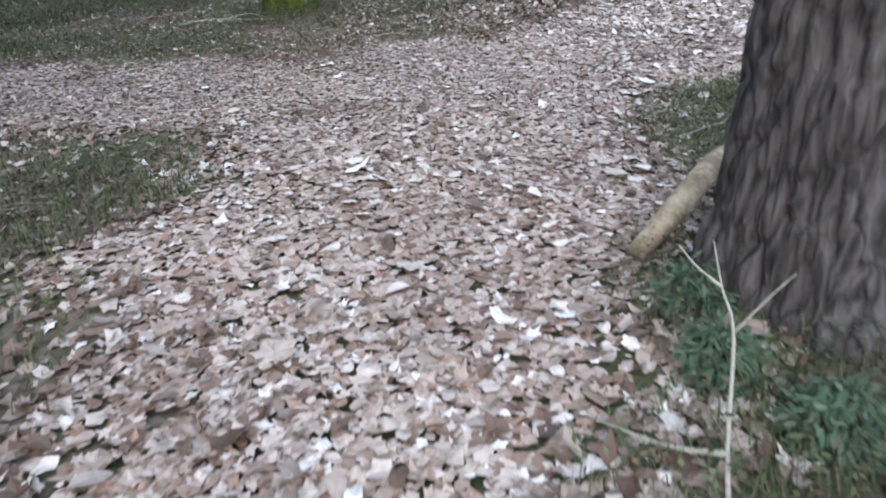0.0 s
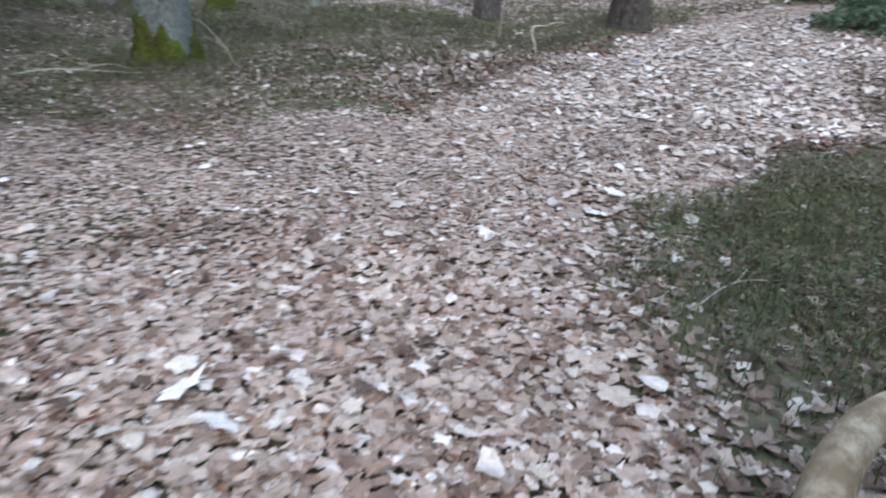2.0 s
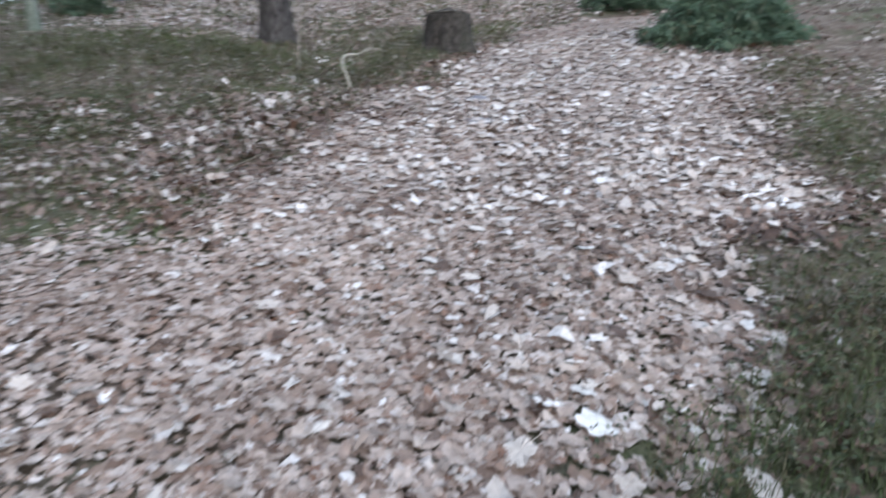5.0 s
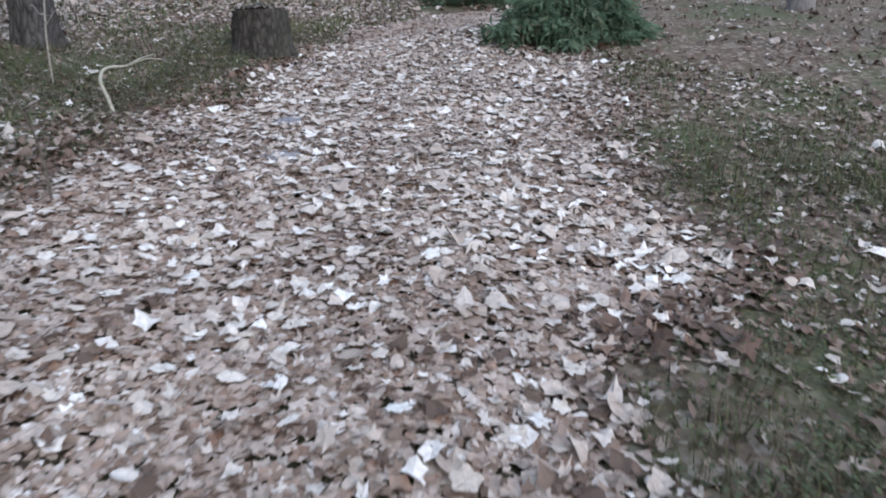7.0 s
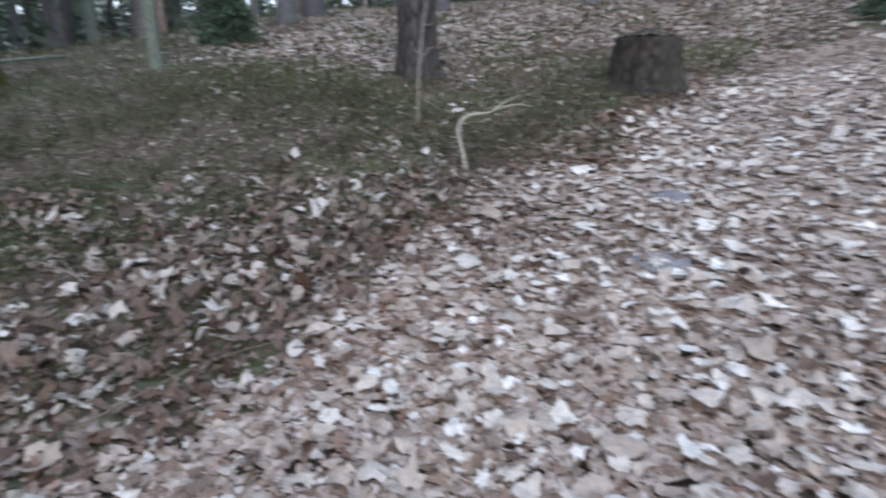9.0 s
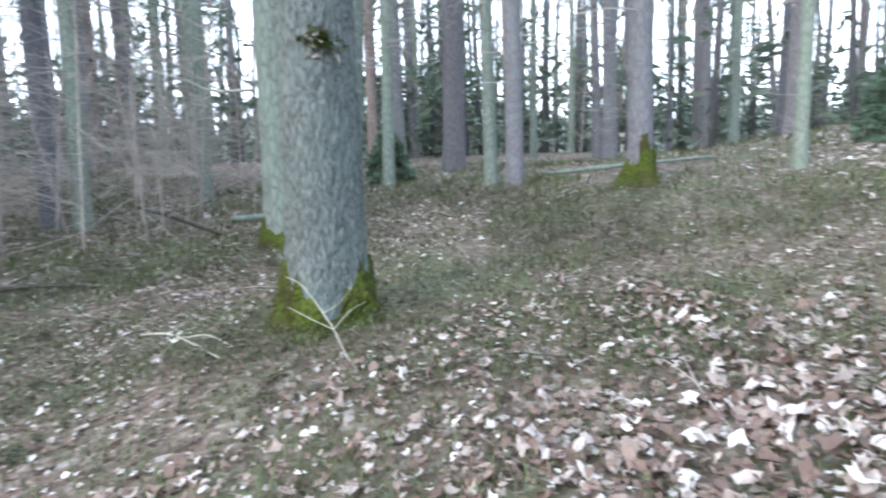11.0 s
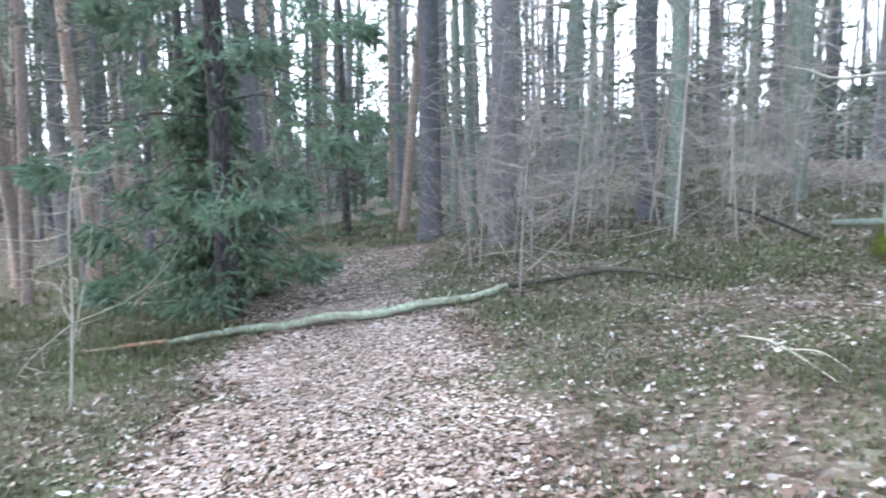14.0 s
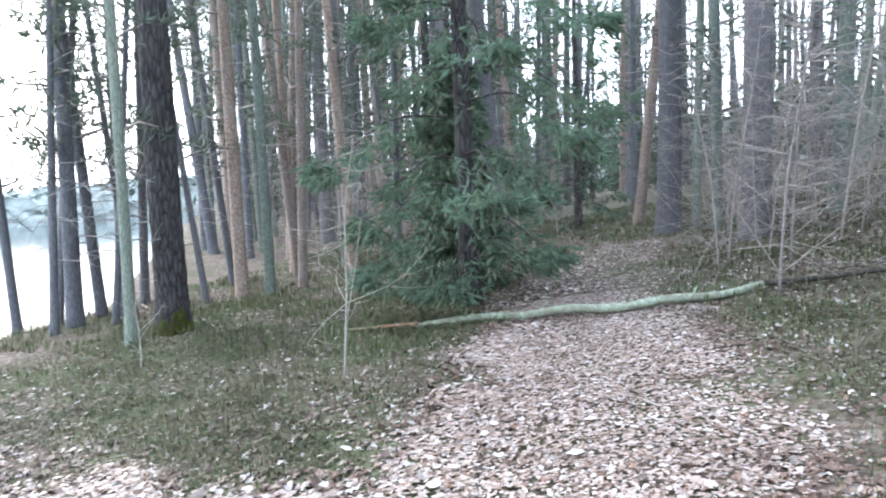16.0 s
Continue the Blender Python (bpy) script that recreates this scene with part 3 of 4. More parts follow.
def shore_wood():
    """Slim trees and brush on the point of land between the way and the lake."""
    g = np.random.default_rng(29)
    n = 0
    while n < 72:
        x, y = g.uniform(-30, -9.5), g.uniform(-18, 1.2)
        if y < -3.6 - .78 * max(0, -x - 7.5) or float(off_way(x, y)) < .8:
            continue
        s = g.uniform(.55, .9)
        m = Matrix.Translation((x, y, gz(x, y) - .03)) @ Euler((radians(g.normal(0, 2.5)), radians(g.normal(0, 2.5)), g.uniform(0, 6.3))).to_matrix().to_4x4()
        copy_thing(VARIETY[(3, 2, 4, 0, 3)[n % 5]], m @ Matrix.Diagonal((s, s, g.uniform(.8, 1), 1)))
        n += 1


shore_wood()

# ---------------------------------------------------------------- the trees close by
def big_tree(name, x, y, r0, r1, tall, bark_mat, label, segs, rings, lean=(0, 0), flare=.35, flare_h=.3, roots=5, depth=.012, cell=(14, 3), seed=0,
             moss=None, category="tree", dense_low=1.6, crown=None):
    t = thing(name, x, y, gz(x, y), label, category)
    sh, v, zs = trunk_shape(r0, r1, tall, segs, rings, flare, flare_h, roots, lean, 0.03, depth, cell, seed, 0.2, dense_low)
    stem = part("trunk", sh, bark_mat, t)
    if moss:
        part("moss", moss_shell(v, zs, *moss), moss_mat, stem, "bright green moss on the root flare")
    if crown:
        sticks, green = pine_crown(tall + .3, *crown)
        part("limb_spray", sticks, twig_mat, t)["kind"] = "stuff"
        part("crown", green, needle_mat, t, smooth_faces=False)["kind"] = "stuff"
    return t


oak = big_tree("oak_tree", -1.60, 8.15, .245, .17, 11, oak_bark, "thick grey oak trunk with furrowed bark and mossy foot", 130, 230, (-.004, .004), .5, .2, 5, .014, (42, 7), 21,
               (.06, .46, 3, .02, 0.88), dense_low=2.0, crown=(7, 2.5, 26, 3, 3, 4, 0))


def oak_burr():
    g = np.random.default_rng(2)
    s, m = Shape(), Shape()
    # a knot of short dead shoots on the side that faces the way
    for k in range(16):
        a = -0.55 + g.normal(0, .22)
        z = 1.62 + g.normal(0, .035)
        p = np.array([math.cos(a) * .235, math.sin(a) * .235, z])
        q = p + np.array([math.cos(a), math.sin(a), 0]) * g.uniform(.02, .07) + g.normal(0, .025, 3)
        s.add(*tube([p, (p + q) / 2 + g.normal(0, .01, 3), q], (.009, .004), 5))
    for k in range(60):
        a = -0.5 + g.normal(0, .2)
        p = np.array([math.cos(a) * .25, math.sin(a) * .25, 1.66 + g.normal(0, .025)])
        m.add(*tufts([p], [(math.cos(a), math.sin(a), .4)], 4, .035, .008, g))
    burr = part("burr", s, twig_mat, oak, "knot of short dead shoots")
    part("burr_moss", m, moss_mat, burr, "tuft of moss on the burr", False)


oak_burr()
grey = big_tree("grey_tree", -4.15, 9.50, .185, .12, 11, grey_bark, "smooth grey-green trunk with mossy foot behind the oak", 40, 60, (.012, -.006), .4, .2, 4, .004, (12, 2), 22, (.1, .34, 5, .014, .9),
         crown=(5.5, 2.0, 24, 3, 3, 6, 4))
q = Shape()
at = np.array(grey.matrix_basis.translation)
q.add(*tube(spline([[-4.24, 9.32, 3.21], [-4.36, 8.93, 3.19], [-4.42, 8.69, 3.28], [-4.54, 8.3, 3.38]], 14) - at, (.02, .014, .008, .004), 6, .1, 3))
q.add(*tube(spline([[-4.31, 9.03, 3.19], [-4.32, 8.73, 3.07]], 6) - at, (.007, .003), 4))
part("dead_limb", q, pale_twig, grey, "pale dead limb")
big_tree("grey_tree", -3.93, 9.62, .05, .03, 9, grey_bark, "thin pale stem growing beside the grey tree", 14, 30, (.0, -.004), .3, .15, 4, .002, (12, 2), 23)
big_tree("oak_tree", -1.75, 12.75, .14, .09, 10, hazed_dark_bark, "dark slim trunk with a wide mossy root", 40, 70, (-.01, .0), 1.3, .17, 3, .006, (16, 3), 24, (.15, .6, 8, .02, -.6), crown=(5, 2, 24, 3, 3, 9, 6))
big_tree("pine_tree", 2.62, 12.75, .21, .14, 14, pine_bark, "dark pine trunk with plated bark by the way", 60, 90, (-.006, .0), .4, .2, 4, .016, (13, 4), 25, None, crown=(6, 2.2, 34, 6, 9, 12, 8))
big_tree("pine_tree", 1.02, 1.56, .265, .2, 12, pine_bark, "thick pine trunk with deep plated grey-brown bark", 170, 300, (.03, -.01), .42, .22, 5, .022, (17, 5.5), 26, None, dense_low=2.2,
         crown=(6, 2.2, 30, 6, 9, 14, 6))
big_tree("pine_tree", -5.30, -1.15, .215, .15, 13, pine_bark, "thick pine with brown plated bark above the lake shore", 60, 90, (-.02, .01), .3, .25, 4, .014, (13, 4), 27, (.05, .35, 2, .012, 1.0),
         crown=(5.5, 2.4, 30, 6, 9, 13, 8))


# ---------------------------------------------------------------- spruce
def spruce(x, y, tall, reach, seed, label, low=.35, boughs=120, sprigs=34, name="spruce_tree"):
    g = np.random.default_rng(seed)
    t = thing(name, x, y, gz(x, y), label, "tree")
    r0 = .0095 * tall + (.02 if tall > .5 else .002)
    sh, v, zs = trunk_shape(r0, min(.015, r0 * .5), tall, 14, 24, .3, .2, 4, (.0, .0), .02, 0, seed=seed)
    part("trunk", sh, pine_bark, t)
    sticks, green = Shape(), Shape()
    cs, ds = [], []
    grown = tall > 5
    for b in range(boughs):
        f = (b + g.uniform(0, 1)) / boughs
        z = low + (tall - low) * f ** 1.05
        a = b * 2.39996 + g.normal(0, .25)
        ln = reach * (1 - f) ** .5 * g.uniform(.5, 1.15) + .06 * reach
        if grown:
            ln *= .62 + .38 * smooth(.6, 2.2, z)
        out = np.array([math.cos(a), math.sin(a), 0])
        sidev = np.array([-math.sin(a), math.cos(a), 0])
        p = spline([(0, 0, z), out * ln * .45 + (0, 0, z + .02), out * ln * .8 + (0, 0, z - ln * .2), out * ln + (0, 0, z - ln * g.uniform(.12, .3))], 9)
        sticks.add(*tube(p, (min(.016, r0) * (1.1 - f), min(.003, r0 * .3)), 4))
        thick = g.uniform(.35, 1.3) if grown else 1
        for k in range(int(sprigs * (.35 + ln / reach) * thick)):
            u = 1 - .72 * g.uniform() ** 1.4 if grown else g.uniform(.05, 1.0)
            q = p[min(8, int(u * 8.99))]
            spread = (.42 * ln * math.sin(math.pi * min(.95, .25 + .7 * u)) if grown else .34 * ln * (1.1 - u)) + .06
            w = g.uniform(-1, 1)
            c = q + sidev * w * spread + (0, 0, -abs(w) * spread * .35 - g.uniform(0, .06) * ln)
            cs.append(c)
            ds.append(out * .75 + sidev * w * .7 + np.array((0, 0, -.5)))
        for k in range(7 if grown else 0):
            q = p[g.integers(1, 6)]
            w = out * .4 + sidev * g.choice((-1, 1)) * .5 + g.normal(0, .2, 3)
            sticks.add(*tube([q, q + w * ln * .2, q + w * ln * .42 - (0, 0, .06)], (.005, .002), 3))
    green.add(*tufts(cs, ds, 6, min(.17, .02 + reach * .22), .017 if tall > .5 else .006, g, .25))
    part("bough_spray", sticks, pine_bark, t)["kind"] = "stuff"
    part("foliage", green, fir_mat, t, smooth_faces=False)["kind"] = "stuff"
    return t


spruce(-5.95, 2.95, 11.5, 1.75, 31, "dense dark green spruce with drooping boughs beside the way", .55, 62, 66)
spruce(-9.2, 1.2, 9.5, 1.3, 32, "dark green spruce behind the larger one", .9, 34, 26)
spruce(-7.3, 2.3, 3.6, .8, 33, "young spruce with brownish lower boughs", .2, 80, 26)
spruce(-13.8, 3.1, 8.5, 1.7, 34, "dark spruce where the way bends out of sight", .3, 62, 20)
spruce(8.5, 9.7, .55, .7, 35, "low young spruce at the edge of the way", .08, 40, 26, "young_spruce")
spruce(7.9, 10.05, .8, .95, 36, "low young spruce with spreading boughs", .1, 50, 26, "young_spruce")
spruce(9.3, 13.2, 1.0, .8, 38, "low young spruce in the leaf litter", .1, 40, 22, "young_spruce")
spruce(.2, 15.6, .85, .42, 37, "small bushy young spruce on the slope", .1, 50, 24, "young_spruce")
spruce(-6.2, 12.9, .8, .4, 39, "small dark green young spruce behind the trunks", .1, 44, 22, "young_spruce")


for k, (x, y, h) in enumerate(((.66, 1.5, .13), (.62, 1.22, .12), (.76, .98, .13))):
    spruce(x, y, h, h * .8, 140 + k, "tiny green spruce seedling among the leaves", .02, 16, 12, "spruce_seedling")


# ---------------------------------------------------------------- saplings, bare bushes
def bare_sapling(seed, tall, r0, limbs, mat, label, lean=(0, 0), flat=.15, reach=.5, name="sapling", twigs=5, low=.2):
    g = np.random.default_rng(seed)
    t = thing(name, 0, 0, 0, label, "sapling", "bare saplings")
    stem, br = Shape(), Shape()
    p = spline([(0, 0, -.05), (lean[0] * .3 + g.normal(0, .02), lean[1] * .3 + g.normal(0, .02), tall * .35), (lean[0] * .7 + g.normal(0, .03), lean[1] * .7 + g.normal(0, .03), tall * .7), (lean[0], lean[1], tall)], 14)
    stem.add(*tube(p, (r0, r0 * .7, r0 * .2), 7, .08, seed))
    for b in range(limbs):
        f = low + (1 - low) * (b + g.uniform(0, 1)) / limbs
        q = p[min(13, int(f * 13.99))]
        a = g.uniform(0, 6.3)
        ln = reach * (1.15 - f) * g.uniform(.5, 1.3)
        out = np.array([math.cos(a), math.sin(a), g.normal(flat + .1, .42)])
        e = spline([q, q + out * ln * .5 + g.normal(0, .03, 3), q + out * ln + g.normal(0, .05, 3)], 6)
        br.add(*tube(e, (max(r0 * .38, .0045), .0016), 4))
        for k in range(twigs):
            u = e[g.integers(2, 6)]
            w = out * .5 + g.normal(0, .6, 3) * (1, 1, .5)
            br.add(*tube([u, u + w * ln * .2, u + w * ln * g.uniform(.3, .5) + g.normal(0, .02, 3)], (max(r0 * .16, .0022), .001), 3))
    part("stem", stem, mat, t)
    part("twig_spray", br, mat, t)["kind"] = "stuff"
    return t


bush_bark = bark("thicket_bark", (.185, .165, .152), (.325, .298, .28), (.42, .39, .368), (.31, .292, .258), 3.0, 60, 0.002)
BUSH = [bare_sapling(51, 3.2, .014, 38, bush_bark, "bare brown sapling with fine spreading twigs", (.35, .2), .05, 1.0, twigs=7, low=.08),
        bare_sapling(52, 2.3, .011, 36, bush_bark, "bare twiggy young beech on the slope", (-.3, .3), .0, .9, twigs=7, low=.08),
        bare_sapling(53, 3.9, .017, 44, bush_bark, "tall bare sapling with level twigs", (.2, -.4), .02, 1.2, twigs=7, low=.1)]
BUSH[0].matrix_basis = pose(-5.07, 6.25, gz(-5.07, 6.25))
BUSH[1].matrix_basis = pose(-7.2, 6.4, gz(-7.2, 6.4))
BUSH[2].matrix_basis = pose(-9.0, 7.2, gz(-9.0, 7.2))


def thicket():
    g = np.random.default_rng(17)
    n = 0
    while n < 72:
        x, y = g.uniform(-13, -5.4), g.uniform(5.6, 11.5)
        if float(off_way(x, y)) < .7 or (x > -6.2 and y < 7.5):
            continue
        s = g.uniform(.6, 1.1)
        copy_thing(BUSH[g.integers(0, 3)], Matrix.Translation((x, y, gz(x, y))) @ Matrix.Rotation(g.uniform(0, 6.3), 4, 'Z') @ Matrix.Diagonal((s, s, s, 1)))
        n += 1
    for x, y, s in ((-7.8, 3.1, .5), (-8.6, 3.0, .6), (-6.9, 1.6, .5), (-10.2, 2.6, .6), (-6.6, 9.6, .7), (-5.6, 11.3, .6), (-7.5, 12.5, .8), (-1.0, 16, .7), (-4.8, 16.5, .8), (2.2, 16.5, .7), (-12.3, 2.9, .7),
                    (-9.5, -3.2, .7), (-10.5, -2.0, .6), (-11.5, -3.8, .8), (-12.5, -2.4, .7), (-13.5, -4.4, .9), (-14.2, -1.5, .8), (-15.5, -3.0, .9), (-16.5, -5.0, 1), (-11.0, -.4, .5), (-13.0, .4, .6), (-17.5, -1.2, .9), (-18.5, -4.0, 1), (-15, 1.2, .7)):
        copy_thing(BUSH[g.integers(0, 3)], Matrix.Translation((x, y, gz(x, y))) @ Matrix.Rotation(g.uniform(0, 6.3), 4, 'Z') @ Matrix.Diagonal((s, s, s, 1)))
    n = 0
    while n < 70:
        x, y = g.uniform(-30, -10), g.uniform(-17, 1)
        if y < -3.4 - .78 * max(0, -x - 7.5) or float(off_way(x, y)) < .8:
            continue
        s = g.uniform(.6, 1.2)
        copy_thing(BUSH[g.integers(0, 3)], Matrix.Translation((x, y, gz(x, y))) @ Matrix.Rotation(g.uniform(0, 6.3), 4, 'Z') @ Matrix.Diagonal((s, s, s, 1)))
        n += 1


thicket()


def stand(ob, x, y, turn=0.0):
    ob.matrix_basis = pose(x, y, gz(x, y), 0, 0, turn)
    return ob


shoot_bark = bark("shoot_bark", (.05, .045, .038), (.12, .105, .09), (.2, .18, .155), (.12, .11, .085), 3.0, 60, 0.001)
stand(bare_sapling(60, 2.05, .0115, 24, pale_twig, "thin pale bare sapling at the end of the fallen log", (-.08, .18), .1, .75, twigs=4), -3.16, 2.72)
stand(bare_sapling(61, 1.0, .011, 10, twig_mat, "small dry shoot in the grass with withered twigs", (-.02, .08), .5, .3, twigs=3), -3.67, -.07)
stand(bare_sapling(62, 1.25, .010, 9, twig_mat, "thin leaning pale shoot before the pine", (.12, -.1), .4, .25, twigs=2), 2.40, 10.9)
stand(bare_sapling(63, .95, .009, 9, shoot_bark, "thin dark shoot standing in the leaves", (-.07, .1), .5, .25, twigs=3), 1.87, 8.05)
stand(bare_sapling(64, .7, .006, 9, shoot_bark, "thin shoot with fine twigs in the grass", (.1, .1), .5, .3, twigs=3), .6, 9.2)
stand(bare_sapling(65, .75, .006, 8, shoot_bark, "thin bent shoot on the slope", (-.1, .05), .4, .3, twigs=3), -.1, 8.9)
stand(bare_sapling(66, 2.3, .02, 10, pale_twig, "pale slender birch sapling", (.0, .05), .3, .4, twigs=3), -7.39, 9.37)
stand(bare_sapling(67, .55, .007, 6, shoot_bark, "short bare shoot among fallen leaves", (.03, .03), .5, .2, twigs=2), -2.9, 6.4)
stand(bare_sapling(68, .9, .009, 10, shoot_bark, "bare shoot beside the stump", (.1, .0), .4, .3, twigs=3), 4.1, 13.4)
for k, (x, y) in enumerate(((1.2, 10.6), (3.3, 11.2), (.2, 10.8), (-.8, 9.9), (-2.8, 10.3), (.9, 12.1), (3.9, 12.4), (-.5, 11.7), (2.6, 3.4), (3.2, 4.3))):
    stand(bare_sapling(80 + k, .35 + .07 * (k * 3 % 7), .0055, 7, shoot_bark, "thin dry shoot rising from the undergrowth", (.08 * (-1) ** k, .06), .4, .22, twigs=3), x, y, k * 77)


# ---------------------------------------------------------------- logs, sticks, stump
def stick(name, points, radii, mat, label, category="stick", segs=9, rough=.12, seed=0, n=24, sides=()):
    s = Shape()
    s.add(*tube(spline(points, n), radii, segs, rough, seed))
    ob = part(name, s, mat)
    for a in sides:
        q = Shape()
        q.add(*tube(spline(a[:-1], 8), a[-1], 5, .1, seed + 1))
        part("side_twig", q, mat, ob)
    return tagged(ob, label, category)


def on(x, y, up):
    return (x, y, gz(x, y) + up)


log = thing("fallen_log", -5.02, 4.29, gz(-5.02, 4.29), "long thin fallen log with pale green lichen lying across the way", "log")


def log_part(name, pts, radii, mat, label="", seed=0, segs=14, n=40):
    s = Shape()
    p = spline(pts, n) - np.array(log.matrix_basis.translation)
    s.add(*tube(p, radii, segs, .10, seed))
    return part(name, s, mat, log, label)


log_part("bole", [on(-5.04, 2.6, .04), on(-5.0, 3.0, .075), on(-5.04, 3.4, .07), on(-4.98, 3.85, .05), on(-5.0, 4.3, .085), on(-4.96, 4.8, .06), on(-5.08, 5.3, .075), on(-5.2, 5.75, .05), on(-5.4, 6.15, .06)],
         (.03, .04, .043, .046, .045, .042, .036), lichen_log, "pale green lichened bark", 3, 16, 70)
log_part("broken_end", [on(-5.05, 2.1, .05), on(-5.04, 2.62, .055)], (.02, .032), rotten_wood, "reddish rotten wood", 4, 12, 14)
log_part("bare_tip", [on(-5.03, 1.62, .03), on(-5.04, 2.12, .048)], (.009, .019), dead_log, "bare pale tip", 5, 9, 10)
for k, (y, ln) in enumerate(((3.2, .12), (4.05, .1), (4.9, .14), (5.5, .1))):
    log_part("branch_stub", [on(-5.0, y, .1), on(-4.98 + .05 * (-1) ** k, y + .05, .1 + ln)], (.014, .008), lichen_log, "", k, 7, 6)

stick("fallen_branch", [on(-5.4, 6.15, .06), on(-5.35, 6.7, .07), on(-5.25, 7.15, .09), on(-4.95, 7.5, .07), on(-4.5, 7.8, .05)], (.032, .026, .02, .01), stump_bark, "thin dark fallen branch on the slope", "branch", 8, .12, 5, 30,
      ([on(-5.5, 6.8, .1), on(-5.2, 6.95, .16), on(-5.0, 7.3, .05), (.007, .003)], [on(-5.3, 7.3, .1), on(-5.4, 7.7, .15), on(-5.3, 8.0, .04), (.007, .003)]))
stick("fallen_branch", [on(-9.0, 9.02, .5), on(-7.9, 9.0, .42), on(-6.7, 8.77, .05)], (.012, .02), stump_bark, "dark broken branch hanging down to the leaves", "branch", 7, .1, 6, 20)
stick("fallen_branch", [on(-7.3, 9.3, .26), on(-6.4, 9.35, .17), on(-5.4, 9.46, .05)], (.03, .018), stump_bark, "dark bent branch resting on the slope", "branch", 7, .1, 7, 20,
      ([on(-6.6, 9.4, .22), on(-6.5, 9.1, .1), on(-6.4, 8.8, .02), (.009, .004)],))
stick("fallen_log", [on(-3.6, 13.5, .06), on(-3.0, 13.75, .08), on(-2.4, 14.0, .07), on(-1.5, 14.3, .06)], (.026, .032, .028, .018), grey_bark, "pale fallen log between the trunks", "log", 10, .1, 8, 24)
stick("fallen_log", [on(-5.9, 9.9, .06), on(-5.4, 10.2, .08), on(-4.9, 10.3, .06)], (.04, .045, .035), grey_bark, "short bare log on the slope", "log", 10, .1, 9, 16)
stick("dead_twig", [on(-.857, 7.767, -.02), (-.898, 7.717, 1.444), (-.967, 7.694, 1.58), (-1.03, 7.68, 1.66), (-1.14, 7.636, 1.80), (-1.24, 7.61, 1.84)], (.0055, .0042, .0034, .0015), pale_twig, "pale forked dead twig leaning before the oak", "twig", 7, .1, 10, 22,
      ([(-.967, 7.694, 1.58), (-1.03, 7.61, 1.64), (-1.14, 7.55, 1.70), (.003, .0015)], [(-.967, 7.694, 1.58), (-.96, 7.8, 1.66), (-.95, 7.9, 1.69), (.003, .0015)], [(-1.03, 7.68, 1.66), (-1.0, 7.76, 1.7), (-1.0, 7.86, 1.78), (.003, .001)]))
stick("white_stick", [on(-2.68, 7.40, .05), on(-2.4, 7.44, .07), on(-2.17, 7.46, .05), on(-1.9, 7.44, .04), on(-1.62, 7.42, .03)], (.005, .008, .008, .006, .004), pale_twig, "whitish broken stick lying in the leaves", "stick", 7, .12, 11, 20,
      ([on(-2.2, 7.46, .05), on(-1.95, 7.5, .09), on(-1.75, 7.55, .03), (.006, .003)],))
stick("bent_stick", [on(2.57, 9.56, .0), on(2.55, 9.62, .14), on(2.54, 9.72, .26), on(2.62, 9.85, .32), on(2.8, 9.95, .31), on(2.97, 10.2, .32), on(3.2, 10.6, .28)], (.013, .013, .012, .007, .004), pale_twig,
      "bare pale stick bent in a hook", "stick", 8, .08, 12, 30, ([on(2.8, 9.95, .31), on(2.95, 9.9, .36), on(3.1, 9.95, .33), (.006, .003)],))
stick("dead_branch", [(.62, 1.89, gz(.62, 1.89) + .02), (.80, 2.04, .77), (1.014, 2.22, .885), (1.2, 2.33, .93), (1.45, 2.42, .90), (1.75, 2.46, .82)], (.035, .047, .049, .044, .038, .028), dead_log,
                 "bare thick broken branch leaning behind the pine", "branch", 14, .08, 13, 40)
stick("forked_twig", [on(.43, .72, -.02), (.50, .92, .62), (.594, 1.138, .775), (.62, 1.27, .83), (.649, 1.40, .90)], (.0058, .0048, .0034, .0015), pale_twig, "pale forked twig rising from the grass beside the pine", "twig", 8, .1, 14, 24,
      ([(.594, 1.138, .775), (.68, 1.18, .83), (.78, 1.24, .87), (.003, .0012)], [(.50, .92, .62), (.4, .98, .60), (.28, 1.06, .61), (.007, .003)], [(.62, 1.27, .83), (.58, 1.33, .86), (.55, 1.38, .9), (.004, .002)]))
for k, (x, y, a, ln) in enumerate(((1.6, 3.4, .4, .6), (1.9, 3.3, 1.9, .5), (2.2, 3.75, 2.6, .7), (-.3, 8.2, .8, .7), (.6, 8.5, 2.2, .8), (1.3, 7.6, .6, .9), (.2, 7.5, -.5, .6), (-2.0, 5.9, .2, .5), (-.3, 6.75, .15, .45), (-3.4, 6.9, 1.0, .8),
                                   (2.4, 3.1, .9, .6), (-1.9, 2.6, .3, .5), (-3.0, 8.4, .5, .9), (0.2, 9.9, 2.8, .7), (1.8, 10.2, .1, .6), (-2.9, 1.4, .7, .6))):
    dx, dy = math.cos(a) * ln / 2, math.sin(a) * ln / 2
    stick("dry_twig", [on(x - dx, y - dy, .03), on(x - .02 * dy, y + .2 * dx, .05), on(x + dx, y + dy, .03)], (.005, .004, .0015), shoot_bark if k % 4 else bush_bark, "thin dry twig lying on the forest floor", "twig", 5, .1, 30 + k, 10,
          ([on(x, y + .2 * dx, .05), on(x + .5 * dx - .3 * dy, y + .5 * dy + .3 * dx, .07), on(x + .7 * dx - .5 * dy, y + .7 * dy + .5 * dx, .04), (.003, .0015)],))


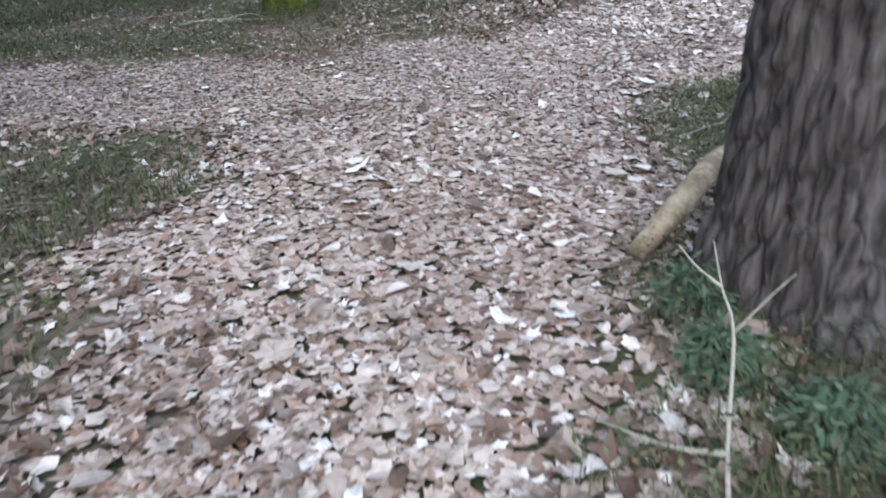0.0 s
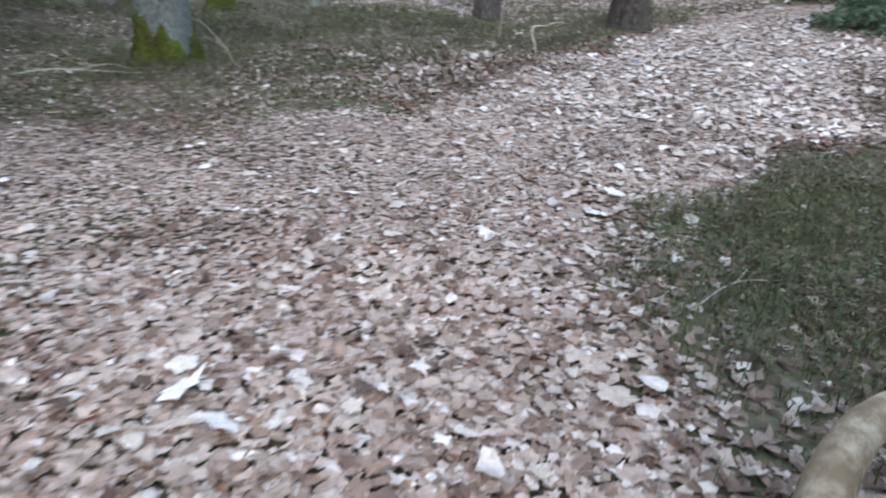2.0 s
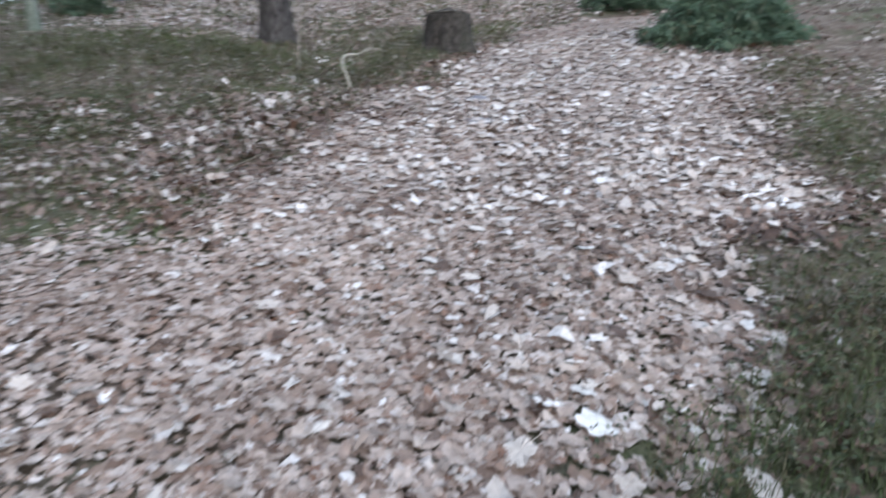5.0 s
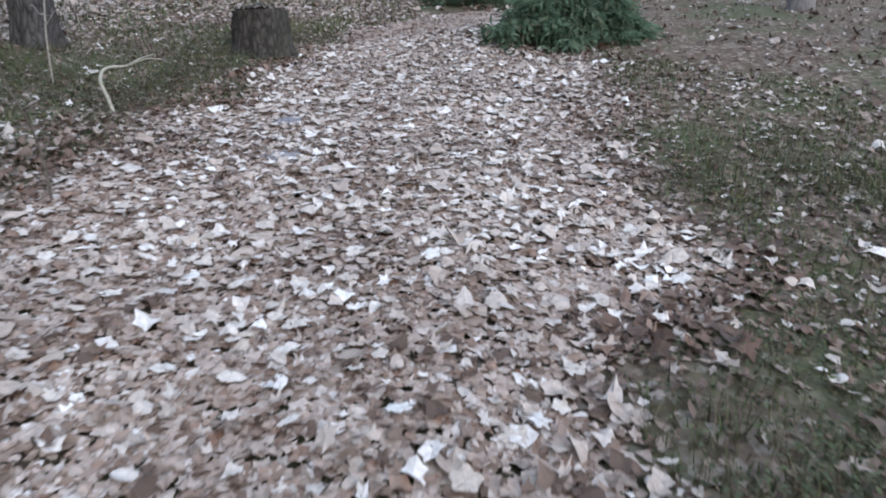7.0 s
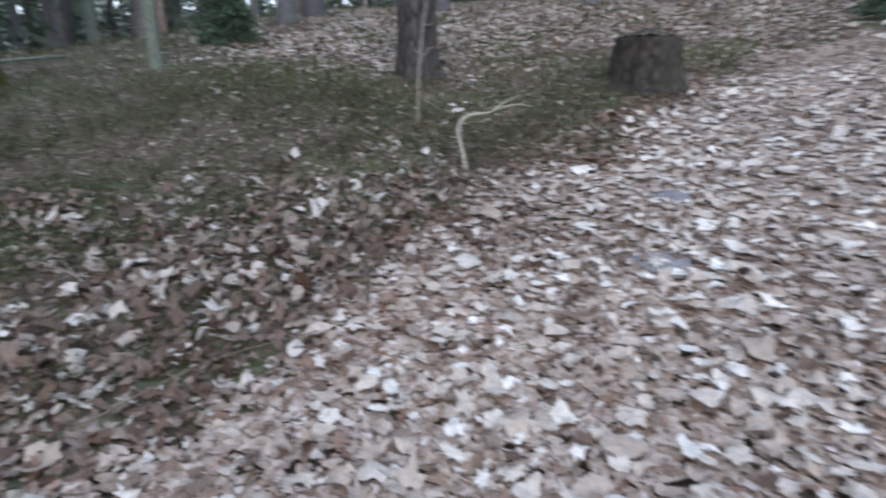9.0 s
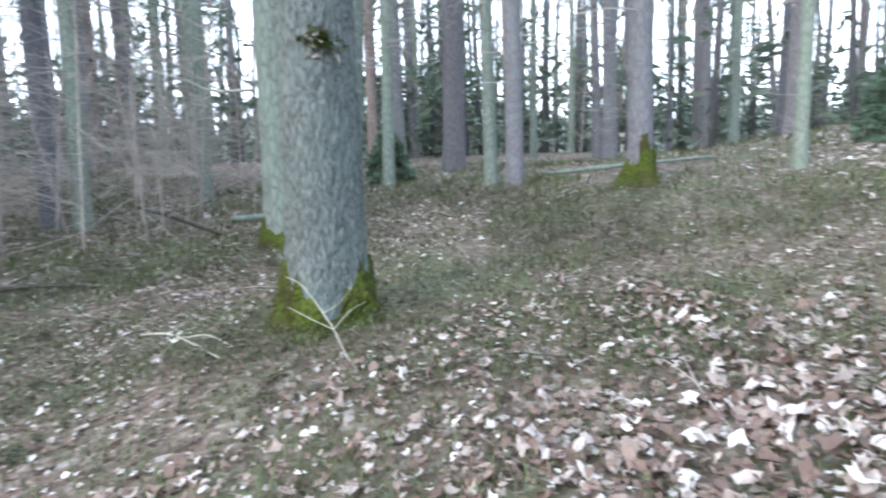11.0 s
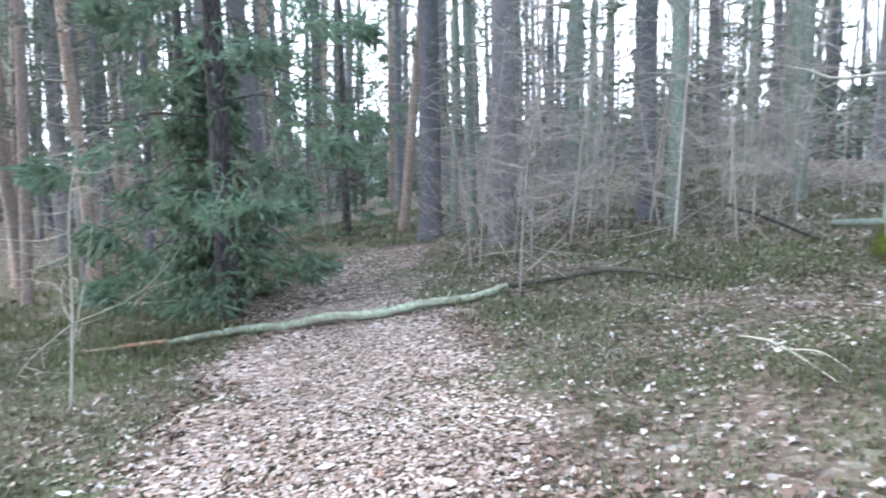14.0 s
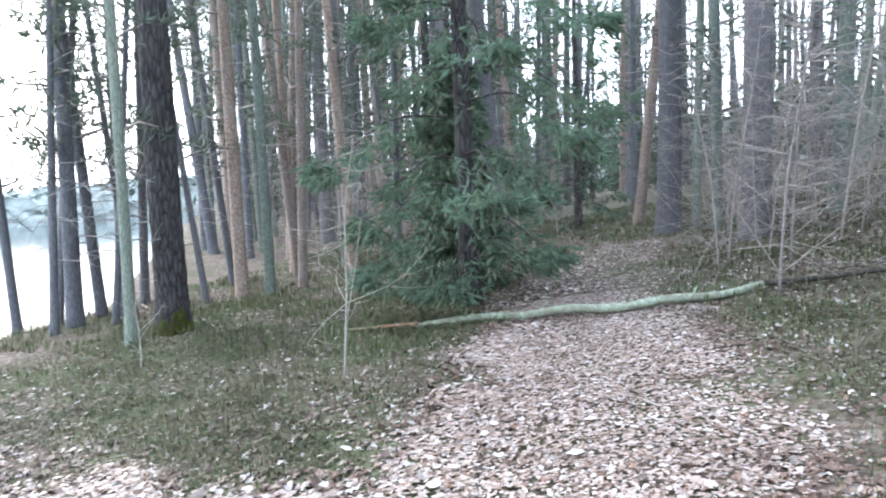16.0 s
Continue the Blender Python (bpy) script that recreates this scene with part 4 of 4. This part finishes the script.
def stump(x, y):
    t = thing("tree_stump", x, y, gz(x, y), "old dark weathered tree stump at the edge of the way", "stump")
    sh, v, zs = trunk_shape(.34, .31, .46, 72, 34, .28, .14, 6, (0, 0), 0, .03, (10, 3), 41, .15, 1.0)
    part("bark", sh, stump_bark, t)
    g = np.random.default_rng(5)
    s = Shape()
    ring = []
    for f in np.linspace(1, 0, 9)[:-1]:
        rim = v[-1, :, :2] * f * .985
        ring.append(np.concatenate([rim, (.475 + .012 * g.normal(0, 1, 72) + .02 * np.sin(v[-1, :, 0] * 9 + f * 3))[:, None]], 1))
    vv = np.concatenate(ring + [[(0, 0, .47)]])
    i = np.arange(7)[:, None] * 72
    j = np.arange(72)[None]
    k = (j + 1) % 72
    tr = np.concatenate([np.stack([i + j, i + k, i + 72 + k], -1).reshape(-1, 3), np.stack([i + j, i + 72 + k, i + 72 + j], -1).reshape(-1, 3),
                         np.stack([np.full(72, 7 * 72) + np.arange(72), 7 * 72 + (np.arange(72) + 1) % 72, np.full(72, 8 * 72)], -1)])
    s.add(vv, tr)
    part("cut_top", s, stump_top, t, "grey weathered cut top")


stump(4.72, 11.62)


def stone(x, y, r, flat, seed, label):
    me = bpy.data.meshes.new("stone")
    bm = bmesh.new()
    bmesh.ops.create_icosphere(bm, subdivisions=3, radius=1)
    for v in bm.verts:
        v.co = v.co * (1 + .22 * noise.noise(v.co * 1.3 + Vector((seed, 0, 0))) + .06 * noise.noise(v.co * 4))
        v.co = Vector((v.co.x * r, v.co.y * r * .8, v.co.z * r * flat))
    for f in bm.faces:
        f.smooth = True
    bm.to_mesh(me)
    bm.free()
    ob = part("stone", me, stone_mat)
    ob.matrix_basis = pose(x, y, gz(x, y) - r * flat * .35, 0, 0, seed * 40)
    tagged(ob, label, "stone")


stone_mat = bark("grey_stone", (.12, .12, .14), (.22, .22, .25), (.32, .32, .35), (.2, .2, .21), 1.0, 30, .004)
stone(3.68, 8.98, .17, .35, 1, "flat blue-grey stone half buried at the way's edge")
stone(3.24, 8.2, .2, .16, 2, "flat grey stone bedded in the way")


# ---------------------------------------------------------------- leaf litter and grass
def leaf_outline(kind, n=14):
    """A leaf's outline about its middle, of length 1, as n places."""
    a = np.linspace(0, 2 * np.pi, n, endpoint=False)
    if kind == "oak":
        r = 0.5 * (0.95 + 0.24 * np.cos(a * n / 2))
        return np.stack([np.cos(a) * r, np.sin(a) * r * 0.58], -1)
    if kind == "maple":
        r = 0.5 * (0.74 + 0.28 * np.abs(np.cos(2.5 * a)) ** 1.3)
        return np.stack([np.cos(a) * r, np.sin(a) * r], -1)
    r = 0.5 * (1 + 0.05 * np.cos(9 * a))
    return np.stack([np.cos(a) * r, np.sin(a) * r * 0.62 * (1 - 0.25 * np.cos(a))], -1)


def leaf_field(x, y, size, lift, tilt, curl, g, n=12):
    """Many lying leaves in one mesh: places, sizes, height over the ground, slant and curl."""
    m = len(x)
    kinds = g.choice(3, m, p=(.45, .3, .25))
    outl = np.stack([leaf_outline(k, n) for k in ("oak", "beech", "maple")])[kinds]
    wob = 1 + g.normal(0, .1, (m, n, 1))
    uv = outl * wob * size[:, None, None]
    z = (uv[..., 0] ** 2 * g.normal(0, 1, (m, 1)) + uv[..., 1] ** 2 * g.normal(.4, 1.1, (m, 1)) + uv[..., 0] * uv[..., 1] * g.normal(0, .8, (m, 1))) / size[:, None] * curl + g.normal(0, .05, (m, n)) * size[:, None] * curl
    p = np.concatenate([uv, z[..., None]], -1)
    p = np.concatenate([p, np.zeros((m, 1, 3))], 1)
    a, tx, ty = g.uniform(0, 6.3, m), g.normal(0, 1, m) * tilt, g.normal(0, 1, m) * tilt
    p[..., 2] += p[..., 0] * np.tan(np.clip(tx, -1.2, 1.2))[:, None] + p[..., 1] * np.tan(np.clip(ty, -1.2, 1.2))[:, None]
    c, s = np.cos(a)[:, None], np.sin(a)[:, None]
    X, Y = p[..., 0] * c - p[..., 1] * s, p[..., 0] * s + p[..., 1] * c
    wx, wy = x[:, None] + X, y[:, None] + Y
    low = np.minimum(p[..., 2].min(axis=1), 0)[:, None]
    wz = height(wx, wy) + (p[..., 2] - low * .6) + lift[:, None]
    v = np.stack([wx, wy, wz], -1).reshape(-1, 3)
    i = np.arange(m)[:, None] * (n + 1)
    j = np.arange(n)[None]
    tris = np.stack([i + j, i + (j + 1) % n, np.broadcast_to(i + n, (m, n))], -1).reshape(-1, 3)
    return v, tris


def scatter(count, box, keep, g):
    x = g.uniform(box[0], box[2], count)
    y = g.uniform(box[1], box[3], count)
    k = g.uniform(0, 1, count) < keep(x, y)
    return x[k], y[k]


def lay(name, count, box, keep, mat, size, tilt, curl, label, seed, n=12, lift=(.0, .022)):
    g = np.random.default_rng(seed)
    x, y = scatter(count, box, keep, g)
    m = len(x)
    sz = np.clip(g.lognormal(math.log(size), .32, m), size * .4, size * 2.0) * (1 - .34 * smooth(1.2, -.6, x) * smooth(3.6, 4.6, y))
    v, t = leaf_field(x, y, sz, g.uniform(lift[0], lift[1], m), tilt, curl, g, n)
    ob = part(name, mesh_arrays(name, v, t, False), mat)
    tagged(ob, label, "leaf litter", kind="stuff")


def clear_of_trunks(x, y):
    k = np.ones_like(x)
    for cx, cy, r in ((-1.6, 8.15, .3), (1.02, 1.56, .33), (4.72, 11.62, .38), (2.62, 12.75, .24), (-4.15, 9.5, .2), (-5.3, -1.15, .24)):
        k = k * (np.hypot(x - cx, y - cy) > r)
    return k


def on_way(x, y):
    return smooth(.4, -.3, off_way(x, y)) * (.72 + .28 * patches(x, y, .5)) * clear_of_trunks(x, y)


def beside(x, y):
    o = off_way(x, y)
    bank = np.where(o > 0, .32 + .68 * np.exp(-o / 1.1), .25) * (1 - .55 * smooth(4.2, 2.5, y) * smooth(-.5, -2, x))
    bank = bank * (1 - .3 * smooth(1.6, .8, np.hypot((x - 2.5) / 1.2, y - 3.9)))
    return bank * (.2 + .8 * patches(x, y, .8, 3)) * clear_of_trunks(x, y)


lay("leaf_litter", 190000, (-6, -1.2, 9, 12.5), on_way, leaf_rotten, .055, .05, .25, "flat rotting brown leaves under the dry ones", 6, 6, (.0, .005))
lay("leaf_litter", 340000, (-6, -1.2, 9, 12.5), on_way, leaf_pale, .041, .075, .42, "dry pale brown oak and maple leaves covering the way", 1, 10, (.001, .009))
lay("leaf_litter", 20000, (-16, 2.5, -6, 6.5), on_way, leaf_pale, .045, .1, .5, "dry pale leaves on the far part of the way", 2, 10, (.002, .014))
lay("leaf_litter", 16000, (9, 9, 19, 22), on_way, leaf_pale, .08, .18, .8, "dry pale leaves where the way climbs on", 3, 8)
lay("leaf_litter", 185000, (-7, -1.5, 8, 14), beside, leaf_brown, .048, .17, .7, "brown and whitish dry leaves among the undergrowth", 4, 10)
lay("leaf_litter", 60000, (-18, -4, 16, 26), lambda x, y: (.35 + .65 * patches(x, y, 2, 5)) * ((x < -6) | (x > 7) | (y > 13)) * (1 - .75 * (y < 3.6) * (x < -4)), leaf_brown, .07, .2, 1.0, "dry leaves strewn through the wood", 5, 8)

lay("leaf_litter", 46000, (-2, 12.5, 14, 27), lambda x, y: smooth(-1.2, 1.2, x) * smooth(12.5, 15, y) * (.55 + .45 * patches(x, y, 1.5, 2)), leaf_pale, .085, .1, .5, "pale leaves covering the hillside of the wood", 9, 8)
lay("leaf_litter", 26000, (-10.5, 5.6, -2.2, 12.5), lambda x, y: smooth(.2, .8, off_way(x, y)) * (.25 + .75 * patches(x, y, 1.0, 8)) * clear_of_trunks(x, y), leaf_brown, .05, .2, .8, "pale leaves strewn over the slope behind the oak", 10, 8, (.01, .05))

lay("leaf_litter", 60000, (-5, .5, 6.5, 11.5), lambda x, y: np.exp(-((off_way(x, y) - .22) / .3) ** 2) * smooth(.42, .62, patches(x, y, .7, 13)) * smooth(3.3, 4.4, y) * clear_of_trunks(x, y), leaf_russet, .052, .2, .8,
    "dark russet oak leaves gathered along the edge of the way", 12, 10, (.005, .03))
lay("leaf_litter", 6500, (-.9, 6.2, 2.6, 9.6), lambda x, y: smooth(.1, .5, off_way(x, y)) * (.2 + .8 * patches(x, y, .6, 17)) * clear_of_trunks(x, y), leaf_brown, .058, .25, .8,
    "dry brown and whitish leaves caught in the undergrowth", 13, 10, (.02, .06))


lay("leaf_litter", 13000, (-.5, 1.0, 8.5, 11.5), lambda x, y: np.maximum(on_way(x, y), .16 * beside(x, y)) * (.16 + .84 * smooth(3.4, 6.6, x + y * .4)) * (.3 + .7 * smooth(.2, 1.6, x + .3 * (5 - y))), leaf_white, .07, .12, .6, "bleached whitish leaves on top of the litter", 8, 12, (.012, .03))


# large whitish leaves that lie loose on the way
def loose_leaf(kind, seed):
    g = np.random.default_rng(seed)
    n = 30
    o = leaf_outline(kind, n) * (1 + g.normal(0, .04, (n, 1)))
    bm = bmesh.new()
    ring = [bm.verts.new((p[0], p[1], .10 * p[0] ** 2 * g.uniform(-1, 1.5) + .5 * p[1] ** 2 * g.uniform(.2, .8) + g.normal(0, .012))) for p in o]
    inner = [bm.verts.new((p[0] * .5, p[1] * .5, .03 + g.normal(0, .012))) for p in o]
    mid = bm.verts.new((0, 0, .015))
    for i in range(n):
        j = (i + 1) % n
        bm.faces.new((ring[i], ring[j], inner[j], inner[i]))
        bm.faces.new((inner[i], inner[j], mid))
    # the stalk
    me = bpy.data.meshes.new("fallen_leaf")
    v, t = tube(spline([(-.3, 0, .02), (-.55, .02, .02), (-.8, .06, .05)], 6), (.012, .009), 4)
    vs = [bm.verts.new(p) for p in v]
    for f in t:
        bm.faces.new([vs[i] for i in f])
    bm.to_mesh(me)
    bm.free()
    return me


def whitish_leaf():
    m, n, l, b = material("whitish_leaf", 0.5, 0.4)
    v = coords(n, l, (1, 1, 1))
    rnd = n.new("ShaderNodeObjectInfo").outputs["Random"]
    c = ramp(n, l, rnd, ((0.0, (.353, .302, .269)), (0.5, (.470, .428, .403)), (0.85, (.538, .521, .512)), (1.0, (.638, .647, .664))))
    c = mixed(n, l, .6, c, ramp(n, l, noise_tex(n, l, v, 6, 5), ((.3, (.6, .56, .54)), (.65, (1.05, 1.05, 1.05)))), 'MULTIPLY')
    l.new(c, b.inputs["Base Color"])
    bump(n, l, noise_tex(n, l, v, 14, 4), .5, .004, b)
    return m


white_leaf_mat = whitish_leaf()
LEAF_MESH = [loose_leaf(k, i) for i, k in enumerate(("maple", "oak", "maple", "beech", "maple"))]
for me in LEAF_MESH:
    me.materials.append(white_leaf_mat)


def put_leaf(x, y, size, k, g):
    ob = new("fallen_leaf", LEAF_MESH[k])
    e = Euler((g.normal(0, .18), g.normal(0, .18), g.uniform(0, 6.3))).to_matrix().to_4x4()
    ob.matrix_basis = Matrix.Translation((x, y, gz(x, y) + .024)) @ e @ Matrix.Diagonal((size, size, size, 1))
    tagged(ob, "large whitish dry leaf lying loose on the litter", "leaf", "whitish fallen leaves")


def loose_leaves():
    g = np.random.default_rng(23)
    for x, y, s, k in ((.83, 2.83, .13, 0), (-.28, 2.79, .12, 2), (-.53, 1.46, .15, 0), (-.15, 1.94, .13, 4), (.3, 1.55, .11, 1), (-.67, 2.21, .11, 3), (.82, 2.98, .10, 2), (-.4, 2.8, .11, 1), (1.575, 4.61, .13, 0), (1.5, 4.75, .11, 1),
                       (1.3, 4.6, .11, 2), (3.07, 8.43, .12, 1), (2.86, 8.8, .14, 4), (1.36, 4.33, .12, 2), (2.16, 6.85, .11, 3), (3.02, 7.4, .11, 1), (3.12, 7.8, .12, 0), (2.2, 7.76, .11, 4), (1.84, 4.25, .11, 3)):
        put_leaf(x, y, s, k, g)
    n = 0
    while n < 270:
        x, y = (g.uniform(1.5, 5.5), g.uniform(5, 10)) if n % 2 else (g.uniform(-3, 6.5), g.uniform(.6, 10.5))
        o = float(off_way(x, y))
        if o > .1 and g.uniform() > .1 * math.exp(-o / 1.5):
            continue
        put_leaf(x, y, g.uniform(.055, .1), g.integers(0, 5), g)
        n += 1


loose_leaves()


def grass(name, count, box, keep, long, wide, seed, label, mat, lean=.6):
    g = np.random.default_rng(seed)
    x, y = scatter(count, box, keep, g)
    m = len(x)
    a = g.uniform(0, 6.3, m)
    ln = long * g.uniform(.5, 1.3, m) * (.6 + .8 * patches(x, y, .6, 9))
    ben = ln * g.uniform(.2, 1.0, m) * lean
    dx, dy = np.cos(a), np.sin(a)
    w = wide * g.uniform(.6, 1.3, m)
    z = height(x, y) - .01
    up = np.sqrt(np.maximum(ln ** 2 - ben ** 2 * .8, (ln * .3) ** 2))
    b0 = np.stack([x - dy * w, y + dx * w, z], -1)
    b1 = np.stack([x + dy * w, y - dx * w, z], -1)
    m0 = np.stack([x + dx * ben * .35 - dy * w * .8, y + dy * ben * .35 + dx * w * .8, z + up * .62], -1)
    m1 = np.stack([x + dx * ben * .35 + dy * w * .8, y + dy * ben * .35 - dx * w * .8, z + up * .62], -1)
    tip = np.stack([x + dx * ben, y + dy * ben, z + up * .95], -1)
    v = np.stack([b0, b1, m0, m1, tip], 1).reshape(-1, 3)
    i = np.arange(m) * 5
    t = np.concatenate([np.stack([i, i + 1, i + 3], -1), np.stack([i, i + 3, i + 2], -1), np.stack([i + 2, i + 3, i + 4], -1)])
    ob = part(name, mesh_arrays(name, v, t), mat)
    tagged(ob, label, "grass", kind="stuff")


def greens(x, y):
    o = off_way(x, y)
    return smooth(-.05, .6, o) * (.3 + .7 * smooth(.3, .62, patches(x, y, 1.1, 1))) * clear_of_trunks(x, y)


def lush(x, y):
    """The thick tufts at the inner corner and before the pine."""
    o = off_way(x, y)
    near = np.maximum(smooth(1.5, .5, np.hypot((x - 2.3) / 1.2, y - 4.0)), smooth(1.0, .3, np.hypot(x - .85, y - 1.05)))
    near = np.maximum(near, .8 * smooth(1.3, .5, np.hypot(x + 2.1, y - 2.6)))
    return near * smooth(-.05, .25, o) * clear_of_trunks(x, y)


grass("grass", 240000, (-7.5, -2, 8, 13.5), greens, .09, .003, 41, "low dark green grass and moss between the leaves", grass_mat, .9)
grass("grass", 12000, (.2, .2, 1.9, 2.2), lush, .09, .002, 46, "thick soft dark green grass at the foot of the pine", grass_mat, 1.1)
grass("grass", 26000, (1, 2.3, 4.9, 5.8), lush, .12, .002, 42, "thick soft dark green grass beside the way", grass_mat, 1.0)
grass("grass", 14000, (-4, 1, -1, 4.2), lush, .1, .0026, 43, "soft green grass at the fork of the way", grass_mat, 1.0)
grass("grass", 90000, (-18, -4, -4, 12), greens, .12, .006, 44, "green grass along the far way", grass_mat, .8)
grass("grass", 30000, (-8, 12, 14, 26), greens, .13, .007, 45, "grass tufts on the slope of the wood", grass_mat, .8)


def shrublets(name, count, box, keep, tall, seed, label, stems=7, leaves=13):
    """Low bilberry-like shrublets: fine branching stems with tiny leaves, one mesh for a whole patch."""
    g = np.random.default_rng(seed)
    x, y = scatter(count, box, keep, g)
    m = len(x)
    h = tall * g.uniform(.45, 1.2, m) * (.55 + .7 * patches(x, y, .45, 4))
    base = np.stack([x, y, height(x, y) - .01], -1)
    # stems: slim three-cornered spikes that fan out
    a = g.uniform(0, 6.3, (m, stems))
    r = g.uniform(.15, .95, (m, stems)) * h[:, None]
    tip = base[:, None] + np.stack([np.cos(a) * r, np.sin(a) * r, h[:, None] * g.uniform(.6, 1.05, (m, stems))], -1)
    foot = base[:, None] + g.normal(0, .012, (m, stems, 3)) * (1, 1, 0)
    w = np.stack([-np.sin(a), np.cos(a), np.zeros_like(a)], -1) * .0016
    sv = np.stack([foot - w, foot + w, tip], 2).reshape(-1, 3)
    st = np.arange(len(sv)).reshape(-1, 3)
    part_stem = part(name, mesh_arrays(name, sv, st), shrub_stem)
    tagged(part_stem, "fine brown stems of the " + label, "undergrowth", kind="stuff")
    # leaves: small folded lozenges along the stems
    k = g.integers(0, stems, (m, leaves))
    f = foot[np.arange(m)[:, None], k]
    t = tip[np.arange(m)[:, None], k]
    u = g.uniform(.3, 1.03, (m, leaves, 1))
    c = (f + (t - f) * u + g.normal(0, .012, (m, leaves, 3))).reshape(-1, 3)
    n = len(c)
    d = g.normal(0, 1, (n, 3)) * (1, 1, .55)
    d /= np.linalg.norm(d, axis=1)[:, None]
    e = np.cross(d, g.normal(0, .5, (n, 3)) + (0, 0, 1))
    e /= np.linalg.norm(e, axis=1)[:, None] + 1e-9
    ln, wd = g.uniform(.008, .016, (n, 1)), g.uniform(.0045, .008, (n, 1))
    lv = np.stack([c - d * ln, c + e * wd, c + d * ln, c - e * wd], 1).reshape(-1, 3)
    i = np.arange(n) * 4
    lt = np.concatenate([np.stack([i, i + 1, i + 2], -1), np.stack([i, i + 2, i + 3], -1)])
    tagged(part(name, mesh_arrays(name, lv, lt, False), shrub_leaf), label, "undergrowth", kind="stuff")


shrub_stem = island_colours("shrub_stem", ((0.0, (.06, .05, .035)), (0.6, (.12, .1, .07)), (1.0, (.22, .19, .15))), .8, .2)
shrub_leaf = island_colours("shrub_leaf", ((0.0, (.026, .037, .019)), (0.45, (.048, .070, .032)), (0.8, (.075, .101, .044)), (0.93, (.114, .106, .062)), (1.0, (.176, .123, .079))), .5, .35, 25, .15)


def bushy(x, y):
    """Shrublets thicken away from the way and at the inner corner, and thin out where leaves lie deep."""
    o = off_way(x, y)
    far = smooth(.1, .8, o) * (.25 + .75 * smooth(.35, .62, patches(x, y, .9, 6)))
    far = far * (1 - .3 * smooth(9.2, 7.6, y) * smooth(-1.5, .5, x) * smooth(5.5, 6.5, y))
    return np.maximum(far, .4 * lush(x, y)) * clear_of_trunks(x, y)


shrublets("undergrowth", 30000, (-5.5, -.5, 6.5, 12.5), bushy, .13, 71, "low dark green shrublets with tiny leaves")
shrublets("undergrowth", 2600, (1, 2.3, 4.9, 5.8), lush, .15, 72, "dense dark green shrublets at the inner corner of the way")
shrublets("undergrowth", 700, (.2, .2, 1.9, 2.2), lush, .13, 73, "dark green shrublets at the foot of the pine")
